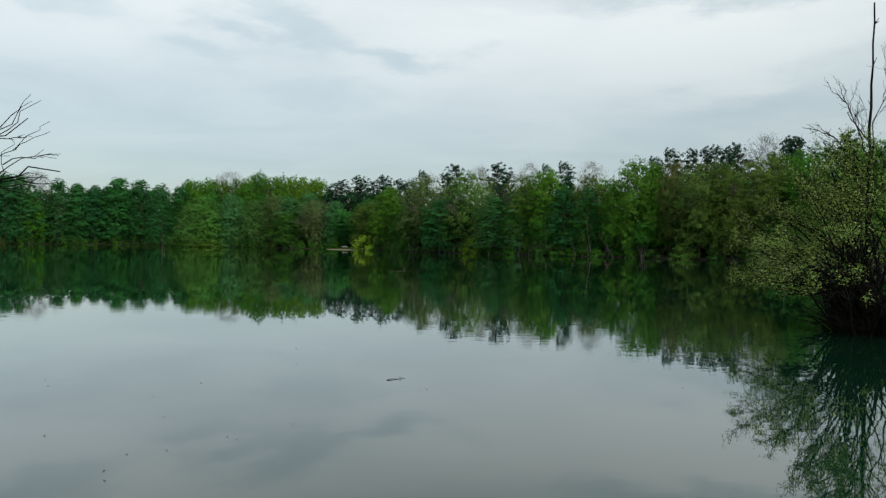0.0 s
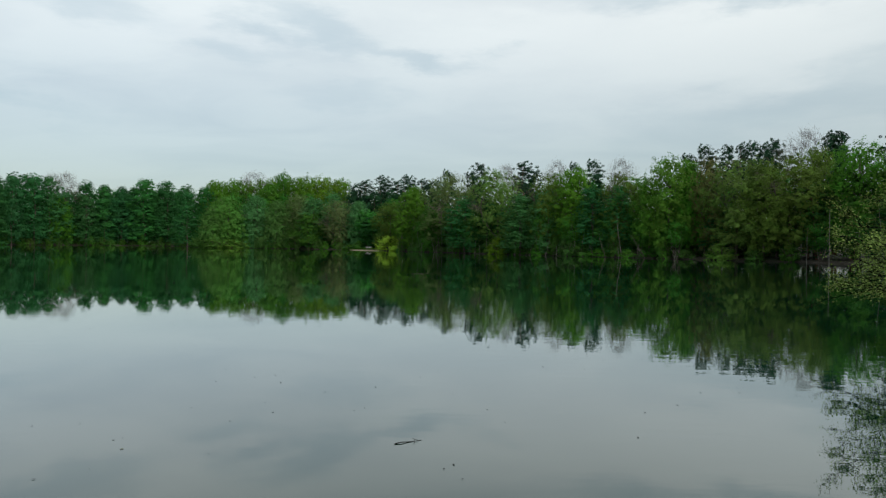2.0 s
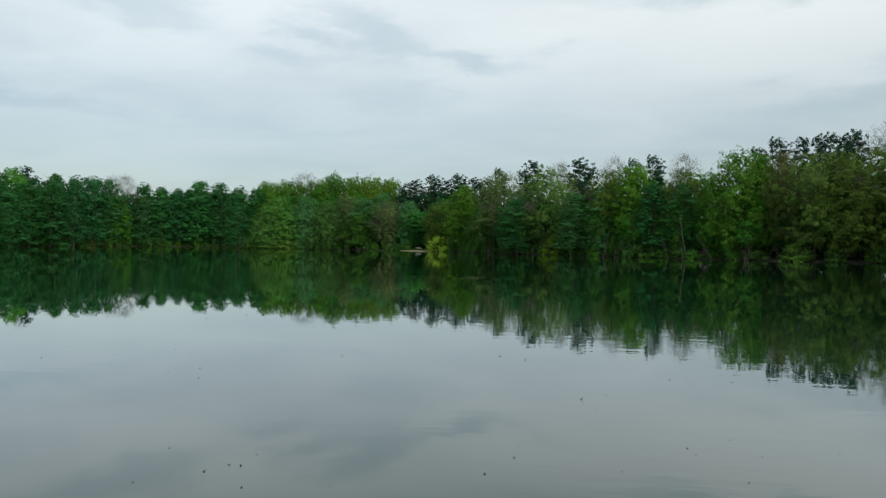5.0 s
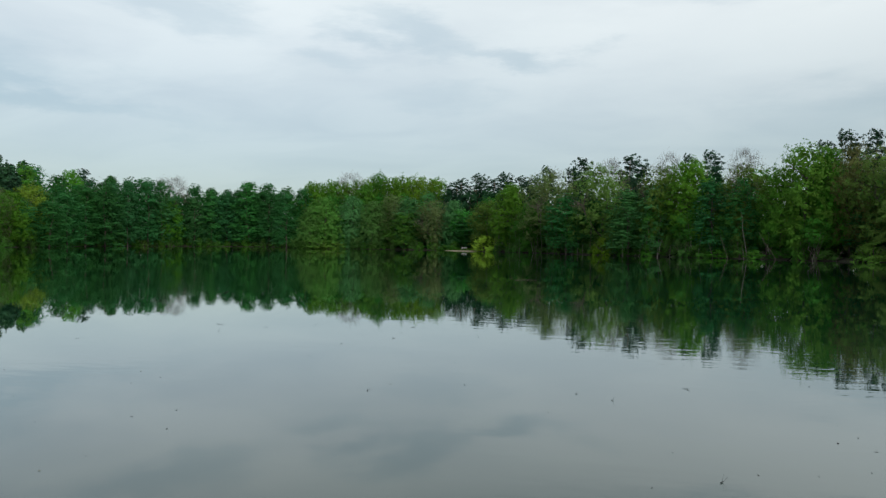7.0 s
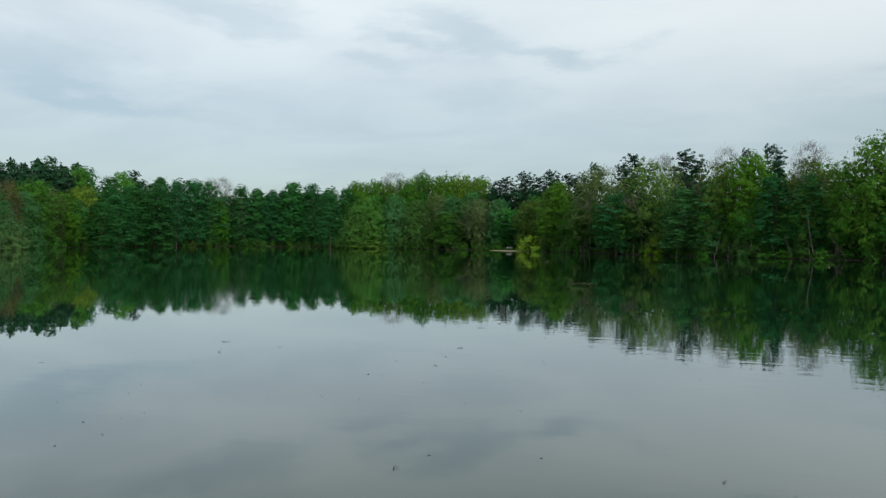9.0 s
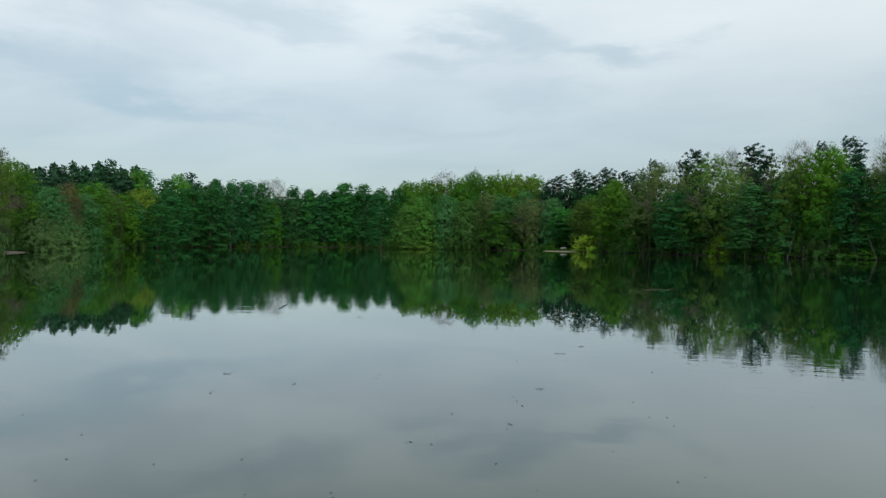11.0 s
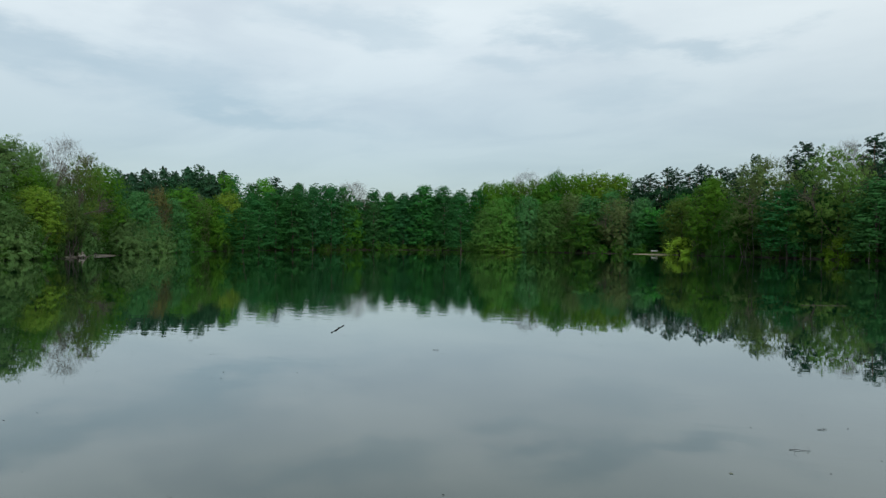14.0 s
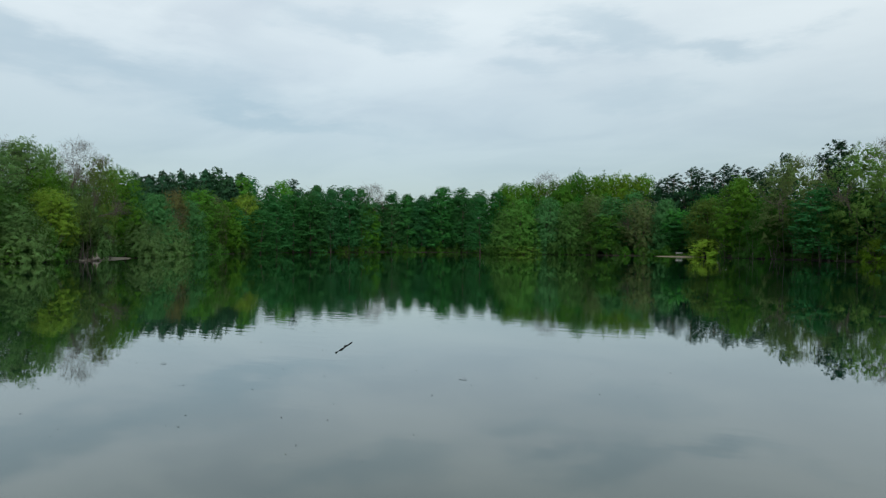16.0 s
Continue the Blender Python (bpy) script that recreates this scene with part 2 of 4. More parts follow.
def link_mesh(name, verts, faces, mat, parent=None, label="", smooth=False):
    """One mesh object out of vertex and face arrays (faces all of one size)."""
    me = bpy.data.meshes.new(name)
    verts, faces = np.asarray(verts, dtype=np.float32), np.asarray(faces, dtype=np.int32)
    k = faces.shape[1]
    me.vertices.add(len(verts))
    me.vertices.foreach_set("co", verts.ravel())
    me.loops.add(faces.size)
    me.loops.foreach_set("vertex_index", faces.ravel())
    me.polygons.add(len(faces))
    me.polygons.foreach_set("loop_start", np.arange(0, faces.size, k, dtype=np.int32))
    if smooth:
        me.polygons.foreach_set("use_smooth", np.ones(len(faces), dtype=bool))
    me.update(calc_edges=True)
    me.materials.append(mat)
    ob = new(name, me)
    if parent is not None:
        ob.parent = parent
    if label:
        tagged(ob, label)
    return ob


def unit(v):
    return v / np.maximum(np.linalg.norm(v, axis=-1, keepdims=True), 1e-9)


def blades(centres, normals, length, width, along=None):
    """A four-cornered leaf at each centre, facing its normal; along: the way its midrib points."""
    n = len(centres)
    normals = unit(normals)
    side = rng.normal(size=(n, 3)) if along is None else along
    t = unit(side - normals * np.sum(side * normals, axis=1, keepdims=True))
    b = np.cross(normals, t)
    L = (np.ones(n) * length)[:, None] * 0.5
    W = (np.ones(n) * width)[:, None] * 0.5
    v = np.stack([centres - t * L, centres + b * W - t * L * 0.1, centres + t * L, centres - b * W - t * L * 0.1], axis=1)
    return v.reshape(-1, 3), np.arange(4 * n).reshape(n, 4)


def flecks(centres, normals, size):
    """A three-cornered leaf at each centre: for leaves that are small in view."""
    n = len(centres)
    normals = unit(normals)
    side = rng.normal(size=(n, 3))
    t = unit(side - normals * np.sum(side * normals, axis=1, keepdims=True))
    b = np.cross(normals, t)
    L = (np.ones(n) * size)[:, None]
    k = rng.uniform(0.3, 0.55, (n, 1))
    v = np.stack([centres - t * L * 0.5 - b * L * k, centres + t * L * 0.6, centres - t * L * 0.4 + b * L * k], axis=1)
    return v.reshape(-1, 3), np.arange(3 * n).reshape(n, 3)


def tube(points, radii, sides=6):
    """A tapered tube through the points."""
    pts = np.asarray(points, dtype=float)
    d = unit(np.gradient(pts, axis=0))
    ref = np.where(np.abs(d[:, 2:3]) > 0.9, np.array([[1.0, 0, 0]]), np.array([[0, 0, 1.0]]))
    u = unit(np.cross(d, ref))
    w = np.cross(d, u)
    a = np.arange(sides) * 2 * math.pi / sides
    ring = (np.cos(a)[None, :, None] * u[:, None] + np.sin(a)[None, :, None] * w[:, None]) * np.asarray(radii)[:, None, None]
    v = (pts[:, None] + ring).reshape(-1, 3)
    f = []
    for i in range(len(pts) - 1):
        for j in range(sides):
            k = (j + 1) % sides
            f.append((i * sides + j, i * sides + k, (i + 1) * sides + k, (i + 1) * sides + j))
    return v, np.array(f)


def joined(pieces):
    vs, fs, at = [], [], 0
    for v, f in pieces:
        vs.append(v)
        fs.append(f + at)
        at += len(v)
    return np.concatenate(vs), np.concatenate(fs)


def bend(a, b, sag, steps=5, wobble=0.0):
    """Points of a bough from a to b that arches by sag."""
    a, b = np.asarray(a, float), np.asarray(b, float)
    s = np.linspace(0, 1, steps)[:, None]
    p = a + (b - a) * s
    p[:, 2] += np.sin(s[:, 0] * math.pi) * sag
    if wobble:
        p[1:-1] += rng.normal(size=(steps - 2, 3)) * wobble
    return p


# ---- lake and ground ----
# the shore, from beside the start, round by the wood and back
SHORE = np.array([
    (6, -6), (12, 4), (15.8, 12), (15, 20.5), (18, 23.5), (28, 28), (48, 44), (68, 75), (71, 105), (62, 128), (51, 139), (30, 158), (8.5, 179), (-12, 206), (-27, 228), (-36, 232), (-52, 247), (-80, 256), (-100, 252), (-112, 262), (-122, 292), (-148, 304), (-180, 286), (-190, 250), (-180, 208), (-156, 160), (-132, 125), (-112, 98), (-104, 80), (-92, 58), (-60, 36), (-30, 22), (-7.6, 10.5), (-8, 3), (-2, -6)])


def smooth_ring(ring, per=8):
    out = []
    n = len(ring)
    for i in range(n):
        p0, p1, p2, p3 = (ring[(i + k - 1) % n] for k in range(4))
        for s in np.arange(per) / per:
            out.append(0.5 * (2 * p1 + (p2 - p0) * s + (2 * p0 - 5 * p1 + 4 * p2 - p3) * s * s + (3 * p1 - p0 - 3 * p2 + p3) * s ** 3))
    return np.array(out)


RING = smooth_ring(SHORE)


def shore_distance(q):
    """Metres from the shore, positive on land, for an array of points."""
    q = np.asarray(q, float).reshape(-1, 2)
    a, b = RING, np.roll(RING, -1, axis=0)
    best = np.full(len(q), 1e9)
    inside = np.zeros(len(q), bool)
    for (ax, ay), (bx, by) in zip(a, b):
        dx, dy = bx - ax, by - ay
        s = np.clip(((q[:, 0] - ax) * dx + (q[:, 1] - ay) * dy) / (dx * dx + dy * dy + 1e-9), 0, 1)
        best = np.minimum(best, np.hypot(q[:, 0] - ax - s * dx, q[:, 1] - ay - s * dy))
        cross = (ay > q[:, 1]) != (by > q[:, 1])
        xs = ax + (q[:, 1] - ay) * dx / (by - ay if abs(by - ay) > 1e-9 else 1e-9)
        inside ^= cross & (q[:, 0] < xs)
    return np.where(inside, -best, best)


def land(d):
    """Height of the ground d metres in from the shore."""
    d = np.asarray(d, float)
    bank = np.interp(d, (-12, -4, -0.6, 0.5, 2.5, 12, 60, 160, 400), (-2.5, -1.6, -0.2, 0.10, 0.30, 0.8, 3.0, 6.0, 8.0))
    return bank


def ground_z(x, y):
    return float(land(shore_distance([(x, y)]))[0])


def axis_steps(lo, hi, step, reach):
    out = list(np.arange(lo, hi + step / 2, step))
    s, a, b = step, out[0], out[-1]
    while b < reach:
        s *= 1.5
        a, b = a - s, b + s
        out.insert(0, a)
        out.append(b)
    return np.array(out)


gx, gy = axis_steps(-260, 130, 3.0, 4000), axis_steps(-40, 380, 3.0, 4000)
GX, GY = np.meshgrid(gx, gy)
gd = shore_distance(np.stack([GX.ravel(), GY.ravel()], 1))
gz = land(gd) + np.where(gd > 1, rng.normal(size=gd.size) * 0.06, 0)
nx, ny = len(gx), len(gy)
ix = (np.arange(ny - 1)[:, None] * nx + np.arange(nx - 1)[None]).ravel()
ground = link_mesh("ground", np.stack([GX.ravel(), GY.ravel(), gz], 1), np.stack([ix, ix + 1, ix + nx + 1, ix + nx], 1), SOIL, smooth=True)
tagged(ground, "woodland floor of brown leaf litter and soil round the lake", "ground", kind="structure")
wx0, wx1, wy0, wy1 = RING[:, 0].min() - 6, RING[:, 0].max() + 6, RING[:, 1].min() - 6, RING[:, 1].max() + 6
water = link_mesh("water", [(wx0, wy0, 0), (wx1, wy0, 0), (wx1, wy1, 0), (wx0, wy1, 0)], [(0, 1, 2, 3)], WATER)
tagged(water, "still dark green lake water mirroring the trees and cloudy sky", "lake", kind="structure")

# ---- trees ----


def leaf_cloud(centres, radii, ways, per, leaf, flat=0.75, spread=0.24):
    """Leaves gathered into clumps, each clump turned the way it faces."""
    k = len(centres)
    e = unit(rng.normal(size=(k, per, 3)))
    r = radii[:, None, None] * rng.uniform(0.15, 1.0, (k, per, 1)) ** 0.6
    pos = centres[:, None] + e * r * np.array([1, 1, flat])
    n = ways[:, None] * 0.85 + e * 0.35 + np.array([0, 0, 0.35]) + rng.normal(size=e.shape) * spread
    return flecks(pos.reshape(-1, 3), n.reshape(-1, 3), leaf * rng.uniform(0.55, 1.35, k * per))


def shaded_inside(height, radius, low, profile, count, leaf):
    """The dense inner leaves of a crown."""
    us, rs = zip(*profile)
    u, a = rng.random(count) * 0.97, rng.random(count) * 2 * math.pi
    rho = np.interp(u, us, rs) * radius * 0.68 * np.sqrt(rng.random(count))
    c = np.stack([np.cos(a) * rho, np.sin(a) * rho, low + (height - low) * u * 0.95], 1)
    n = np.stack([np.cos(a), np.sin(a), np.full(count, 0.4)], 1) + rng.normal(size=(count, 3)) * 0.5
    return flecks(c, n, leaf * rng.uniform(0.7, 1.3, count))


def lobed_crown(height, radius, low, profile, lobes, clumps, per, leaf, clump_r=0.55, lobe_r=(0.32, 0.5), upright=1.1, rag=0.16, core=400, core_leaf=0.6, spread=0.24, fill=44, flat=0.95, loose=0.17):
    """A crown of overlapping leafy heads, each built of clumps over its upper and outer side."""
    us, rs = zip(*profile)
    i = np.arange(lobes)
    u = 0.06 + 0.9 * (i + rng.random(lobes)) / lobes
    a = i * 2.399963 + rng.normal(size=lobes) * 0.35
    lr = radius * rng.uniform(*lobe_r, lobes) * (0.68 + 0.32 * np.interp(u, us, rs))
    rho = np.maximum(np.interp(u, us, rs) * radius * rng.uniform(0.72, 1.08, lobes) - lr, 0)
    lc = np.stack([np.cos(a) * rho, np.sin(a) * rho, low + (height - low) * u - lr * 0.75], 1)
    lc[:, 2] = np.maximum(lc[:, 2], low + lr * 0.4)
    out = np.stack([np.cos(a), np.sin(a), np.full(lobes, 0.6)], 1)
    j = np.repeat(i, clumps)
    d = unit(rng.normal(size=(len(j), 3)) + out[j] * 0.75)
    far = np.where(rng.random(len(j)) < rag, rng.uniform(1.0, 1.38, len(j)), rng.uniform(0.72, 1.02, len(j)))
    c = lc[j] + d * (lr[j] * far)[:, None] * np.array([1, 1, upright])
    r = clump_r * rng.uniform(0.6, 1.35, len(j)) * np.where(far > 1.05, 0.6, 1.0)
    # the closed inside of each head
    k = np.repeat(i, fill)
    e = unit(rng.normal(size=(len(k), 3)))
    inside = flecks(lc[k] + e * (lr[k] * rng.uniform(0.2, 0.76, len(k)))[:, None] * np.array([1, 1, upright]), e + out[k] * 0.4 + rng.normal(size=e.shape) * 0.4, lr[k] * rng.uniform(0.2, 0.34, len(k)))
    # leaves spread over the whole outline, between the heads
    n = int(len(j) * per * loose)
    v, b = rng.random(n) * 0.98, rng.random(n) * 2 * math.pi
    rho = np.interp(v, us, rs) * radius * rng.uniform(0.62, 0.98, n) * (1 + 0.09 * np.sin(b * 4 + v * 11) + 0.07 * np.sin(b * 7 - v * 17))
    over = flecks(np.stack([np.cos(b) * rho, np.sin(b) * rho, low + (height - low) * v * 0.97 + rng.normal(size=n) * 0.2], 1),
                  np.stack([np.cos(b), np.sin(b), np.full(n, 0.8)], 1) + rng.normal(size=(n, 3)) * 0.5, leaf * rng.uniform(0.5, 1.15, n))
    return joined([leaf_cloud(c, r, unit(d + out[j] * 0.3), per, leaf, flat, spread), inside, over, shaded_inside(height, radius, low, profile, core, core_leaf)])


def layered_crown(height, radius, low, profile, boughs, per, leaf, rise=0.12, core=300, core_leaf=0.65, tip=0.5):
    """Flat leafy boughs in tiers round one stem, with dark gaps between them."""
    us, rs = zip(*profile)
    i = np.arange(boughs)
    u = (i + rng.random(boughs)) / boughs
    a = i * 2.399963 + rng.normal(size=boughs) * 0.4
    reach = np.interp(u, us, rs) * radius * rng.uniform(0.68, 1.15, boughs)
    z = low + (height - low) * u - rise * reach
    s = rng.random((boughs, per)) ** 0.62
    side = rng.normal(size=(boughs, per)) * reach[:, None] * 0.20 * np.sqrt(1.15 - s)
    x = np.cos(a)[:, None] * s * reach[:, None] - np.sin(a)[:, None] * side
    y = np.sin(a)[:, None] * s * reach[:, None] + np.cos(a)[:, None] * side
    h = z[:, None] + reach[:, None] * (rise * 1.9 * s - 0.22 * s * s) + rng.normal(size=s.shape) * (0.10 + 0.035 * reach[:, None])
    out = np.stack([np.cos(a), np.sin(a), np.full(boughs, 1.5)], 1)[:, None]
    n = np.broadcast_to(out, (boughs, per, 3)) + rng.normal(size=(boughs, per, 3)) * 0.5
    lead = flecks(np.stack([rng.normal(size=90) * tip * 0.5, rng.normal(size=90) * tip * 0.5, height - rng.random(90) * height * 0.07], 1), rng.normal(size=(90, 3)) + np.array([0, 0, 0.8]), leaf)
    return joined([flecks(np.stack([x, y, h], 2).reshape(-1, 3), n.reshape(-1, 3), leaf * rng.uniform(0.55, 1.35, boughs * per)),
                   lead, shaded_inside(height, radius * 0.85, low, profile, core, core_leaf)])


def trunk_and_limbs(height, girth, limbs, radius, low, lean=0.4, top=0.85, sides=6):
    bole = bend((0, 0, -0.4), (rng.normal() * lean, rng.normal() * lean, height * top), 0, 7, height * 0.006)
    pieces = [tube(bole, np.linspace(girth, girth * 0.15, 7), sides)]
    for i in range(limbs):
        s = rng.uniform(0.22, 0.85)
        start = np.array([np.interp(s, np.linspace(0, 1, 7), bole[:, k]) for k in range(3)])
        a = i * 2.4 + rng.normal() * 0.3
        reach = radius * rng.uniform(0.45, 0.85)
        end = start + np.array([math.cos(a) * reach, math.sin(a) * reach, height * rng.uniform(0.06, 0.2)])
        pieces.append(tube(bend(start, end, reach * 0.08, 4, reach * 0.04), np.linspace(girth * 0.32, girth * 0.06, 4), 4))
    return joined(pieces)


def empty(name, label, category, group=""):
    return tagged(new(name), label, category, group)


ROUND = ((0, 0.5), (0.15, 0.85), (0.4, 1.0), (0.65, 0.97), (0.85, 0.8), (0.95, 0.56), (1, 0.26))
TALL = ((0, 0.6), (0.2, 0.95), (0.5, 1.0), (0.75, 0.78), (0.9, 0.46), (1, 0.07))
DOME = ((0, 0.9), (0.25, 1.0), (0.55, 0.9), (0.8, 0.62), (1, 0.2))
PAD = ((0, 0.5), (0.3, 1.0), (0.65, 0.9), (0.88, 0.5), (1, 0.18))
SPIRE = ((0, 0.9), (0.3, 0.8), (0.6, 0.58), (0.85, 0.3), (1, 0.05))
CONE = ((0, 1.0), (0.5, 0.9), (0.8, 0.66), (0.94, 0.4), (1, 0.08))
SPINDLE = ((0, 0.75), (0.15, 1.0), (0.5, 0.97), (0.72, 0.82), (0.88, 0.6), (0.96, 0.38), (1, 0.1))
BROOM = ((0, 0.25), (0.25, 0.65), (0.55, 1.0), (0.78, 0.95), (0.92, 0.68), (1, 0.3))
GROUP = "trees round the lake"


def make_broadleaf(height, radius, profile, low, lobes, clumps, per, leaf, label, name="broadleaf_tree", clump_r=0.7, bark=BARK, **more):
    t = empty(name, label, "tree", GROUP)
    link_mesh("trunk", *trunk_and_limbs(height, 0.28, 14, radius, low, sides=6), bark, t, smooth=True)
    link_mesh("crown", *lobed_crown(height, radius, low, profile, lobes, clumps, per, leaf, clump_r, **more), LEAF, t)
    return t


def make_alder(low, lobes, clumps, leaf, label, profile, upright=1.0):
    t = empty("alder_tree", label, "tree", GROUP)
    link_mesh("trunk", *trunk_and_limbs(24, 0.19, 12, 3.2, low, 0.3, 0.97, sides=6), BARK, t, smooth=True)
    link_mesh("crown", *lobed_crown(24, 4.4, low, profile, lobes, clumps, 18, leaf, 0.62, (0.3, 0.5), upright, 0.3, 300, 0.6, 0.24, 34, 0.6), LEAF, t)
    return t


def make_stemmed(label):
    """Several thin leaning stems from one stool, leafy only above."""
    t = empty("coppiced_tree", label, "tree", GROUP)
    for i in range(5):
        a = i * 1.26 + rng.random()
        top = np.array([math.cos(a) * rng.uniform(0.8, 2.6), math.sin(a) * rng.uniform(0.8, 2.6), rng.uniform(10, 16)])
        link_mesh("stem", *tube(bend((math.cos(a) * 0.4, math.sin(a) * 0.4, -0.4), top, 0, 6, 0.25), np.linspace(0.10, 0.03, 6), 5), PALE_BARK if i % 2 else BARK, t, smooth=True)
    link_mesh("crown", *lobed_crown(20, 5.0, 7.0, ROUND, 12, 15, 28, 0.26, 0.62, core=120, fill=24), LEAF, t)
    return t


def bare_branches(height, girth, forks, sides=4):
    """A trunk that forks again and again into thin boughs, and where they end."""
    pieces, tips = [], []

    def grow(at, way, length, r, level):
        end = at + way * length
        pieces.append(tube(bend(at, end, length * 0.03, 4, length * 0.03), np.linspace(r, r * 0.55, 4), sides if level > 1 else 3))
        if level < 2:
            tips.append((at, end))
        if level == 0:
            return
        for k in range(forks):
            w = unit(way + rng.normal(size=3) * 0.46 + np.array([0, 0, 0.1]))
            s = rng.uniform(0.5, 1.0)
            grow(at + way * length * s, w, length * rng.uniform(0.55, 0.8), r * 0.52, level - 1)

    grow(np.array([0, 0, -0.4]), np.array([0, 0, 1.0]), height * 0.40, girth, 4)
    return joined(pieces), np.array(tips)


def twigs_at(tips, count, length, width):
    """Thin twigs that fan out from the ends of the boughs."""
    at = tips[rng.integers(len(tips), size=count)]
    way = unit(at[:, 1] - at[:, 0])
    c = at[:, 0] + (at[:, 1] - at[:, 0]) * rng.uniform(0.3, 1.25, (count, 1)) + rng.normal(size=(count, 3)) * 0.28
    return blades(c, rng.normal(size=(count, 3)), length * rng.uniform(0.4, 1.3, count), width, unit(way + rng.normal(size=(count, 3)) * 0.45 + np.array([0, 0, 0.2])))


def twig_haze(height, radius, low, profile, count, length, width):
    """Fine twigs that fill the crown, gathered into brushes."""
    us, rs = zip(*profile)
    k = 70
    u = rng.random(k) ** 0.7
    a = np.arange(k) * 2.399963
    rho = np.interp(u, us, rs) * radius * rng.uniform(0.3, 1.0, k)
    brush = np.stack([np.cos(a) * rho, np.sin(a) * rho, low + (height - low) * u * 0.95], 1)
    j = rng.integers(k, size=count)
    c = brush[j] + rng.normal(size=(count, 3)) * 0.55
    way = unit(np.stack([c[:, 0] * 0.16, c[:, 1] * 0.16, np.full(count, 0.8)], 1) + rng.normal(size=(count, 3)) * 0.4)
    return blades(c, rng.normal(size=(count, 3)), length * rng.uniform(0.5, 1.4, count), width, way)


def make_budding(label, per, name="budding_tree", core=260, twigs=1500, leaf=0.205, fill=30):
    t = empty(name, label, "tree", GROUP)
    wood, tips = bare_branches(20, 0.32, 3)
    link_mesh("trunk", *wood, BARK, t, smooth=True)
    tagged(link_mesh("fine_twig", *joined([twigs_at(tips, twigs // 2, 1.0, 0.035), twig_haze(20, 5, 7.5, BROOM, twigs // 2, 1.0, 0.04)]), TWIG, t), kind="stuff")
    if per:
        link_mesh("crown", *lobed_crown(20, 7, 3.0, ROUND, 22, 18, per, leaf, 0.7, core=core, rag=0.3, spread=0.3, fill=fill, flat=1.0), LEAF, t)
    else:
        at = tips[rng.integers(len(tips), size=1300)]
        c = at[:, 0] + (at[:, 1] - at[:, 0]) * rng.uniform(0.2, 1.2, (1300, 1)) + rng.normal(size=(1300, 3)) * 0.35
        link_mesh("crown", *flecks(c, rng.normal(size=c.shape) + np.array([0, 0, 0.8]), leaf * rng.uniform(0.5, 1.3, 1300)), LEAF, t)
    return t


def make_pine(label, profile=None):
    """Needles in flattened ragged pads at the ends of the limbs."""
    t = empty("pine_tree", label, "tree", GROUP)
    link_mesh("trunk", *trunk_and_limbs(20, 0.26, 14, 3.4, 10, 0.5, 0.95), PINE_BARK, t, smooth=True)
    low, profile = (9.5, PAD) if profile is None else (6.5, profile)
    us, rs = zip(*profile)
    n = 26
    i = np.arange(n)
    u = (i + rng.random(n)) / n
    a = i * 2.399963 + rng.normal(size=n) * 0.5
    rho = np.interp(u, us, rs) * 3.8 * rng.uniform(0.25, 0.95, n)
    c = np.stack([np.cos(a) * rho, np.sin(a) * rho, low + (20 - low) * u - 0.4], 1)
    j = np.repeat(i, 9)
    wide = rng.uniform(1.0, 1.9, n)
    off = rng.normal(size=(len(j), 3)) * np.array([0.62, 0.62, 0.26]) * wide[j][:, None]
    tuft = c[j] + off + np.stack([np.cos(a[j]), np.sin(a[j]), 0 * j], 1) * rng.uniform(-0.4, 0.7, (len(j), 1))
    link_mesh("crown", *joined([leaf_cloud(tuft, rng.uniform(0.28, 0.6, len(j)), unit(off + np.array([0, 0, 0.6])), 26, 0.25, 0.55, 0.5),
                                leaf_cloud(c, wide * 0.85, unit(c - c.mean(axis=0)), 48, 0.48, 0.5)]), NEEDLE, t)
    return t


def make_spruce(label):
    t = empty("spruce_tree", label, "tree", GROUP)
    link_mesh("trunk", *trunk_and_limbs(20, 0.2, 10, 2.2, 6, 0.2, 0.96), PINE_BARK, t, smooth=True)
    link_mesh("crown", *layered_crown(20, 3.0, 8.0, CONE, 64, 44, 0.32, 0.16, 420, 0.55, 0.25), NEEDLE, t)
    return t


def make_shrub(label, leaf):
    t = empty("shrub", label, "shrub", "shrubs along the shore")
    stems = []
    for i in range(9):
        a = i * 0.7 + rng.random()
        stems.append(tube(bend((0, 0, -0.3), (math.cos(a) * 1.7, math.sin(a) * 1.7, rng.uniform(2, 3.3)), 0.5, 4, 0.1), np.linspace(0.07, 0.02, 4), 4))
    link_mesh("stem_clump", *joined(stems), BARK, t)
    link_mesh("crown", *lobed_crown(4, 2.5, 0.1, DOME, 10, 8, 20, leaf, 0.38, (0.3, 0.44), 1.0, 0.25, 90, 0.42), LEAF, t)
    return t


def make_thicket(label):
    t = empty("bush", label, "shrub", "shrubs along the shore")
    stems = [tube(bend((0, 0, -0.3), (math.cos(a) * 3, math.sin(a) * 3, 3.5), 0.5, 4, 0.2), np.linspace(0.08, 0.02, 4), 4) for a in np.arange(7) * 0.9]
    link_mesh("stem_clump", *joined(stems), BARK, t)
    link_mesh("crown", *lobed_crown(6, 5.0, 0.1, DOME, 10, 8, 9, 0.46, 0.6, (0.3, 0.44), 0.9, 0.2, 60, 0.8, fill=22), LEAF, t)
    return t


